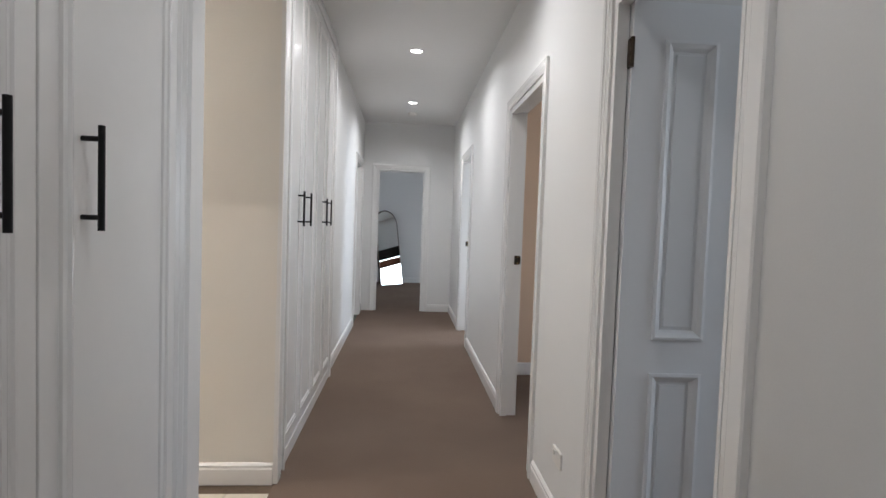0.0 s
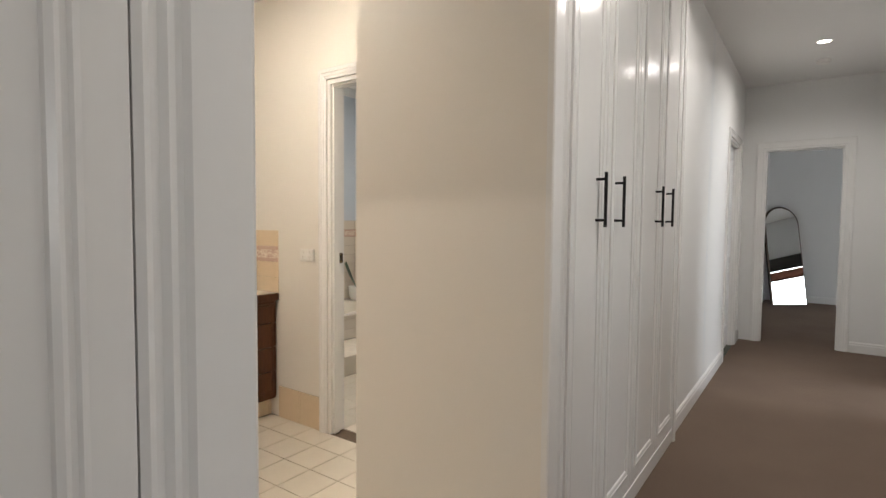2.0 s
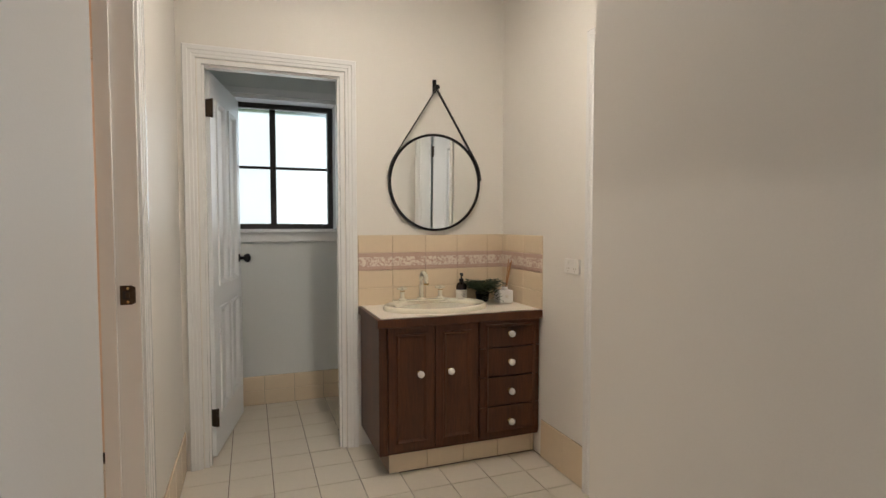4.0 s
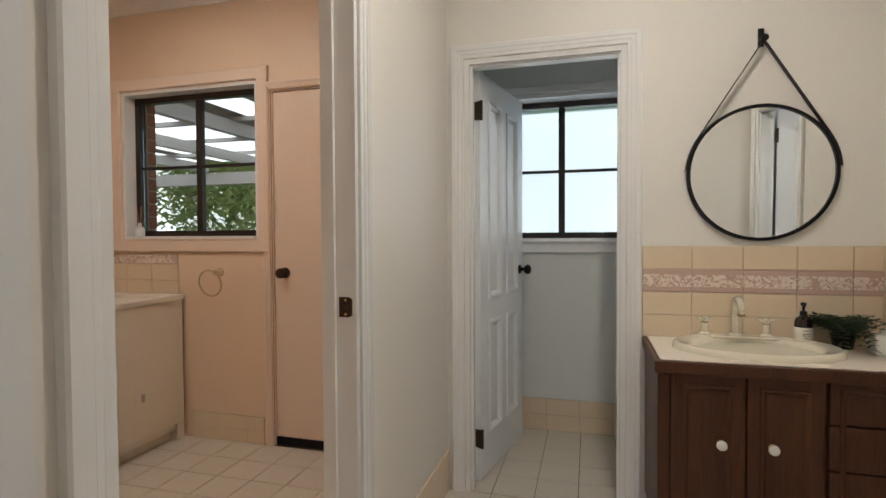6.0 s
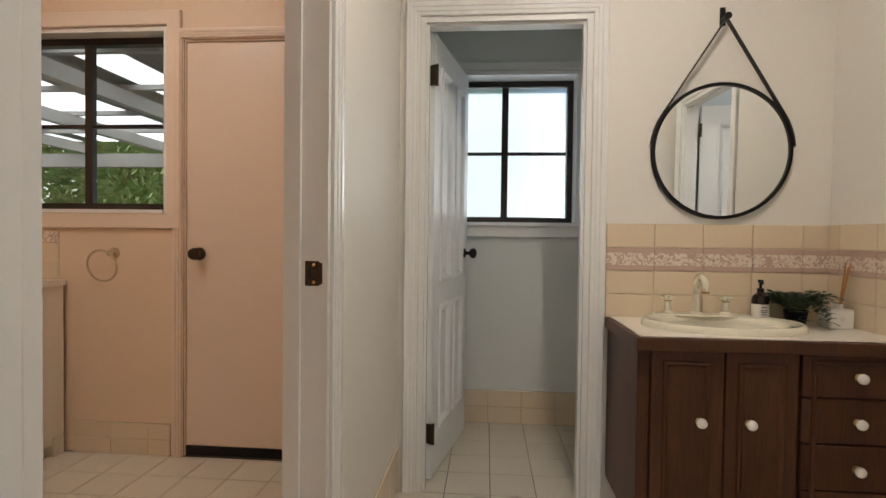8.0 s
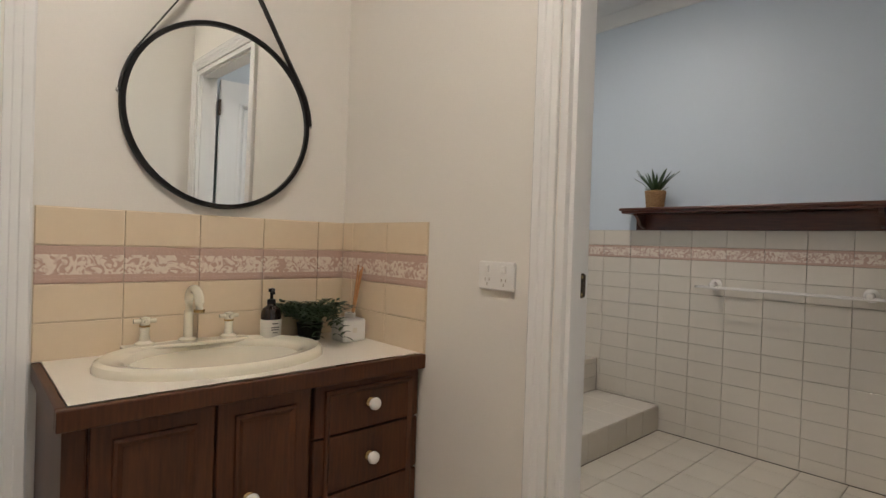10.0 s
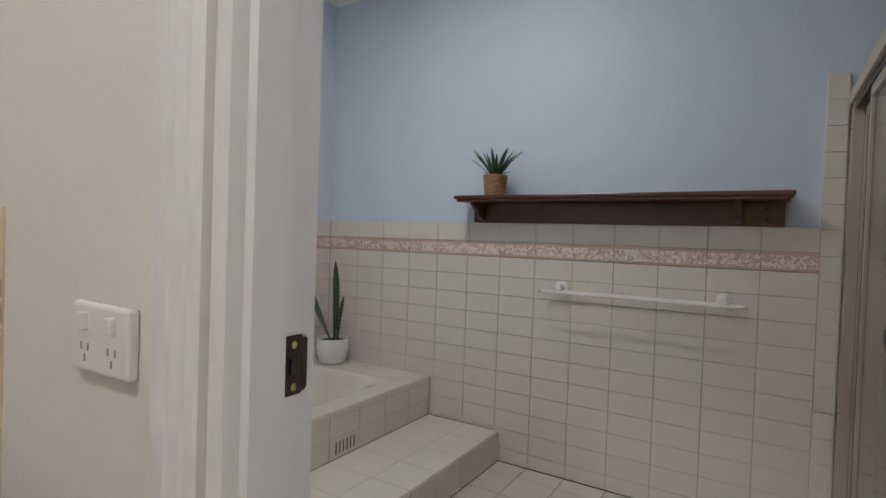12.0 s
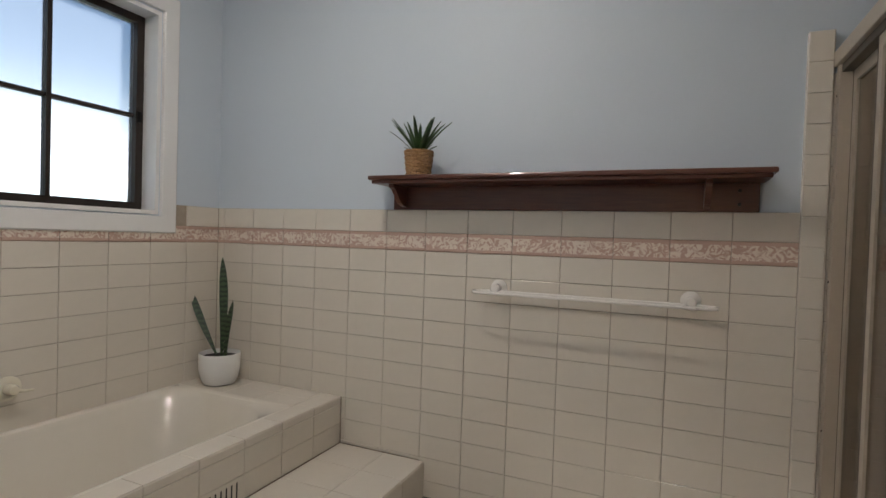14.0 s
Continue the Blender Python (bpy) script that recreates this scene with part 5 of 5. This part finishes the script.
tub = thing("laundry_trough", (-2.73, -0.1, 0), "cream laundry trough cabinet with an inset access panel", "laundry trough")
X0, X1, Y0, Y1 = -3.055, -2.40, -0.44, 0.245
part("body", boxes((X0, X1, Y0, Y1 - 0.012, 0.06, 0.855), bevel=0.004), M_LAMINATE, tub)
part("front", boxes((X0 + 0.002, X1 - 0.002, Y1 - 0.012, Y1, 0.10, 0.853), bevel=0.004), M_LAMINATE, tub)
part("access_panel", boxes((X0 + 0.075, X1 - 0.05, Y1, Y1 + 0.004, 0.14, 0.56), bevel=0.001), M_LAMINATE, tub)
for dx in (0.30, 0.345):
    part("finger_pull", boxes((X0 + dx, X0 + dx + 0.022, Y1 + 0.0035, Y1 + 0.0055, 0.31, 0.355)), M_STEEL if dx < 0.32 else M_LAMINATE, tub)
part("plinth", boxes((X0 + 0.06, X1 - 0.06, Y0, Y1 - 0.06, 0.0, 0.06)), M_LAMINATE, tub)
for x in (X0 + 0.03, X1 - 0.03):
    part("foot", boxes((x - 0.03, x + 0.03, Y1 - 0.06, Y1 - 0.002, 0.0, 0.10), bevel=0.004), M_LAMINATE, tub)
bm = bmesh.new()
rings = []
for i, z in ((0.0, 0.853), (0.0, 0.878), (0.006, 0.882), (0.055, 0.882), (0.062, 0.872), (0.085, 0.64)):
    rings.append([bm.verts.new(p) for p in ((X0 - 0.005 + i, Y0 + i, z), (X1 + 0.006 - i, Y0 + i, z), (X1 + 0.006 - i, Y1 + 0.008 - i, z), (X0 - 0.005 + i, Y1 + 0.008 - i, z))])
for p, q in zip(rings, rings[1:]):
    for k in range(4):
        bm.faces.new((p[k], p[(k + 1) % 4], q[(k + 1) % 4], q[k]))
bm.faces.new(rings[-1])
part("basin", bm, M_LAMINATE, tub, "cream moulded trough basin")
ls = tagged(link("splashback", boxes((-3.0805, -3.0775, -0.48, 0.20, 0.88, 1.128)), M_GROUT_L), "beige laundry splash tiles with a floral border", "splashback", kind="structure")
tile_wall(ls, "x", -3.0775, 1, steps(-0.47, 0.20, 0.20, 0.2), [(0.88, 0.965, False), (0.965, 1.065, False), (1.065, 1.128, True)], mats=M_TILE_B)
ls2 = tagged(link("splashback", boxes((-3.0775, -2.3, -0.4805, -0.4775, 0.88, 1.30)), M_GROUT_L), "beige laundry splash tiles with a floral border", "splashback", kind="structure")
tile_wall(ls2, "y", -0.4775, 1, steps(-3.07, -2.3, -3.07, 0.2), [(0.88, 0.965, False), (0.965, 1.065, False), (1.065, 1.165, True), (1.165, 1.30, False)], mats=M_TILE_B)

ring = thing("towel_ring", (-3.08, 0.46, 0.98), "cream towel ring on the laundry wall", "towel ring")
part("mount", lathe([(0.026, 0), (0.026, 0.006), (0.014, 0.014), (0.013, 0.034), (0.017, 0.042), (0, 0.046)], (-3.08, 0.50, 1.02), 22, turn=AX), M_RING, ring, smooth=True)
part("ring", tube([(-3.045 + 0.012 * math.sin(a), 0.455 + 0.078 * math.cos(a), 0.955 + 0.078 * math.sin(a)) for a in [2 * math.pi * k / 32 for k in range(32)]], 0.0052, 8, True), M_RING, ring, smooth=True)

dif2 = thing("reed_diffuser", (-3.13, -0.10, 1.238), "small cream reed diffuser on the laundry window sill", "diffuser")
part("bottle", lathe([(0.026, 0), (0.029, 0.004), (0.028, 0.05), (0.012, 0.066), (0.011, 0.085), (0.013, 0.087)], (-3.12, -0.135, 1.238), 20), M_POT, dif2, smooth=True)
for dx, dy in ((0.01, 0.03), (-0.01, -0.03), (0.01, -0.012), (0.0, 0.012)):
    part("reed", tube([(-3.12, -0.135, 1.26), (-3.12 + dx, -0.135 + dy, 1.43)], 0.0016, 6), M_REED, dif2)

# ---- end bedroom: leaning mirror ----
lm = thing("standing_mirror", (0.12, 11.6, 0), "arched full-length mirror leaning in the bedroom with a dark frame", "mirror")
LT = pose(0.10, 11.45, 0.005, -11.5, 0, 40)


def arch(w, h, y0, y1, bm=None):
    bm = bm or bmesh.new()
    outline = [(-w, 0), (w, 0), (w, h - w)] + [(w * math.cos(radians(a)), h - w + w * math.sin(radians(a))) for a in range(10, 171, 10)] + [(-w, h - w)]
    f, b = [bm.verts.new((x, y0, z)) for x, z in outline], [bm.verts.new((x, y1, z)) for x, z in outline]
    bm.faces.new(f)
    bm.faces.new(b)
    for k in range(len(f)):
        j = (k + 1) % len(f)
        bm.faces.new((f[k], f[j], b[j], b[k]))
    return bm


ORIGIN[lm] = Vector((0, 0, 0))
part("frame", arch(0.29, 1.56, 0.0, 0.04), M_BRONZE, lm)
part("glass", arch(0.272, 1.535, -0.006, -0.001), M_MIRROR, lm, "silvered mirror glass")
lm.matrix_basis = LT

# bedroom window dressing, seen in the standing mirror
blind = thing("roman_blind", (3.96, 10.2, 1.34), "half-raised terracotta fabric blind at the bedroom window", "blind")
part("fabric", boxes(*[(3.965 - 0.012 * (k % 2), 3.985, 9.15, 11.25, 1.34 + 0.062 * k, 1.40 + 0.062 * k) for k in range(3)], bevel=0.004), M_BRICK, blind)
part("bottom_rail", boxes((3.955, 3.985, 9.15, 11.25, 1.315, 1.34), bevel=0.004), M_BLACK, blind)
pelmet = thing("pelmet", (3.93, 10.2, 1.53), "dark box pelmet above the bedroom window", "pelmet")
part("front", boxes((3.90, 3.92, 9.05, 11.35, 1.525, 1.82), bevel=0.003), M_LEATHER, pelmet)
part("top", boxes((3.92, 4.0, 9.05, 11.35, 1.80, 1.82)), M_LEATHER, pelmet)
structure("window_mullion", boxes((4.005, 4.04, 10.16, 10.24, 0.5, 1.75)), M_GLOSS, "white painted bedroom window mullion", "window")

# ---- outside ----
structure("ground", boxes((-400, -4.11, -400, 400, -0.30, -0.20), (-4.11, -3.27, -400, 1.8, -0.30, -0.20)), M_GRASS, "lawn outside the house", "ground")
structure("patio_paving", boxes((-8.0, -3.27, -6.0, 1.86, -0.20, -0.10)), M_PAVE, "concrete patio outside the laundry", "paving")

bwall = thing("brick_reveal", (-3.32, -0.3, -0.1), "red brick reveal outside the laundry window", "brick wall")
part("core", boxes((-3.325, -3.262, -0.46, -0.200, -0.1, 2.5)), M_MORTAR, bwall)
for r in range(30):
    lay_tile("brick", bwall, Matrix.Translation((0.026, 0.100, 0.05 + r * 0.086)) @ frame_of("y", 0, 1), 0.058, 0.078, 0.010, M_BRICK)

# Emissive sheet added far off; its glow paints bright haze behind the trees.
structure("backdrop", boxes((-70.5, -70, -90, 60, -0.2, 14.0)), glow("backdrop_glow", (0.92, 0.97, 1.0), 2.2), "glowing sheet standing in for bright haze beyond the garden", "backdrop")
perg = thing("pergola", (-6.0, -1.0, -0.1), "weathered grey pergola with translucent and corrugated roof sheets", "pergola")
for k in range(6):
    y = -5.2 + k * 1.35
    bm = boxes((-8.2, -3.3, y - 0.045, y + 0.045, 2.36, 2.50))
    part("rafter", bm, M_PERGOLA, perg)
part("front_beam", boxes((-8.3, -8.15, -6.0, 1.9, 2.14, 2.34)), M_PERGOLA, perg)
for y in (-5.9, -2.2, 1.5):
    part("post", boxes((-8.28, -8.17, y - 0.05, y + 0.05, -0.1, 2.14)), M_PERGOLA, perg)
for x in (-7.4, -6.4, -5.4, -4.4):
    part("batten", boxes((x - 0.03, x + 0.03, -6.0, 1.9, 2.50, 2.55)), M_PERGOLA, perg)


def roof_sheet(y0, y1, mat, name):
    bm = bmesh.new()
    n = int((y1 - y0) / 0.02)
    rows = []
    for x in (-8.4, -3.28):
        rows.append([bm.verts.new((x, y0 + (y1 - y0) * k / n, 2.575 + 0.010 * math.sin(2 * math.pi * (y0 + (y1 - y0) * k / n) / 0.076))) for k in range(n + 1)])
    for k in range(n):
        bm.faces.new((rows[0][k], rows[0][k + 1], rows[1][k + 1], rows[1][k]))
    return part(name, bm, mat, perg)


# Every second sheet glows by itself in place of daylight coming through.
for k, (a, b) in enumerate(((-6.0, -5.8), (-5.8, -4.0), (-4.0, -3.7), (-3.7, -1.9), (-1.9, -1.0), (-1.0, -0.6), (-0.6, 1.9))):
    roof_sheet(a, b, M_ROOFGLOW if k % 2 else M_STEELROOF, "translucent_sheet_glow" if k % 2 else "metal_sheet")


def tree(x, y, h, seed, leaves=9000):
    rng = random.Random(seed)
    t = thing("tree", (x, y, -0.2), "leafy green garden tree beyond the patio", "tree", "garden trees")
    bm = tube([(x, y, -0.25), (x + 0.1, y, h * 0.25), (x - 0.1, y + 0.15, h * 0.5), (x, y, h * 0.8)], 0.16, 9, taper=0.25)
    tips = []
    for k in range(9):
        a = k * 2.4
        z = h * (0.12 + 0.065 * k)
        tip = (x + h * 0.32 * math.cos(a), y + h * 0.32 * math.sin(a), z + h * 0.25)
        tube([(x, y, z), (x + h * 0.15 * math.cos(a), y + h * 0.15 * math.sin(a), z + h * 0.10), tip], 0.06, 6, taper=0.3, bm=bm)
        tips.append(tip)
    part("trunk", bm, M_BARK, t)
    tips.append((x, y, h * 0.85))
    verts, faces = [], []
    for k in range(leaves):
        c = Vector(rng.choice(tips)) + Vector((rng.gauss(0, 1), rng.gauss(0, 1), rng.gauss(0, 0.95))) * h * 0.14
        u = Vector((rng.gauss(0, 1), rng.gauss(0, 1), rng.gauss(0, 1))).normalized() * rng.uniform(0.10, 0.19)
        v = u.orthogonal().normalized() * rng.uniform(0.045, 0.085)
        i = len(verts)
        verts += [c - u, c + v, c + u, c - v]
        faces.append((i, i + 1, i + 2, i + 3))
    me = bpy.data.meshes.new("crown")
    me.from_pydata([p - Vector((x, y, -0.2)) for p in verts], [], faces)
    me.materials.append(M_TREE)
    crown = new("crown", me)
    crown.parent = t
    return t


for k, (x, y, h) in enumerate(((-15, -4.5, 4.6), (-17, -7.5, 5.2), (-14, -1.5, 4.0), (-18, -11, 5.6), (-16, 2.0, 4.6), (-21, -5.5, 6.5))):
    tree(x, y, h, 20 + k)

# ---- floor tiles ----
tile_floor(floor_alcove, steps(-2.838, -0.257, -2.25, 0.2), steps(1.99, 3.763, 3.0, 0.2), -0.006, lambda x, y: not (x > -0.79 and (y < 2.118 or y > 3.09)) and not (x > -1.02 and y > 3.09) and not (x < -2.47 and y > 2.95), M_FLOORTILE)
tile_floor(floor_alcove, [-1.68, -1.48, -1.28, -1.12], [3.768, 3.863], -0.006, lambda x, y: True, M_FLOORTILE)
tile_floor(floor_toilet, steps(-3.742, -2.842, -3.05, 0.2), steps(1.99, 2.957, 3.0, 0.2), -0.006, lambda x, y: x < -2.94 or 2.09 < y < 2.78, M_FLOORTILE)
tile_floor(floor_bath, steps(-2.658, -1.252, -2.497, 0.2), steps(3.868, 5.97, 5.65, 0.2), -0.006, lambda x, y: x < -1.05 or y > 5.0, M_FLOORTILE)
tile_floor(floor_laundry, steps(-3.078, -0.945, -2.86, 0.2), steps(-0.478, 1.885, 0.60, 0.2), -0.006, lambda x, y: y < 1.885, M_FLOORTILE)
tile_floor(floor_laundry, [-1.80, -1.60, -1.40, -1.20, -1.0], [1.889, 1.985], -0.006, lambda x, y: True, M_FLOORTILE)
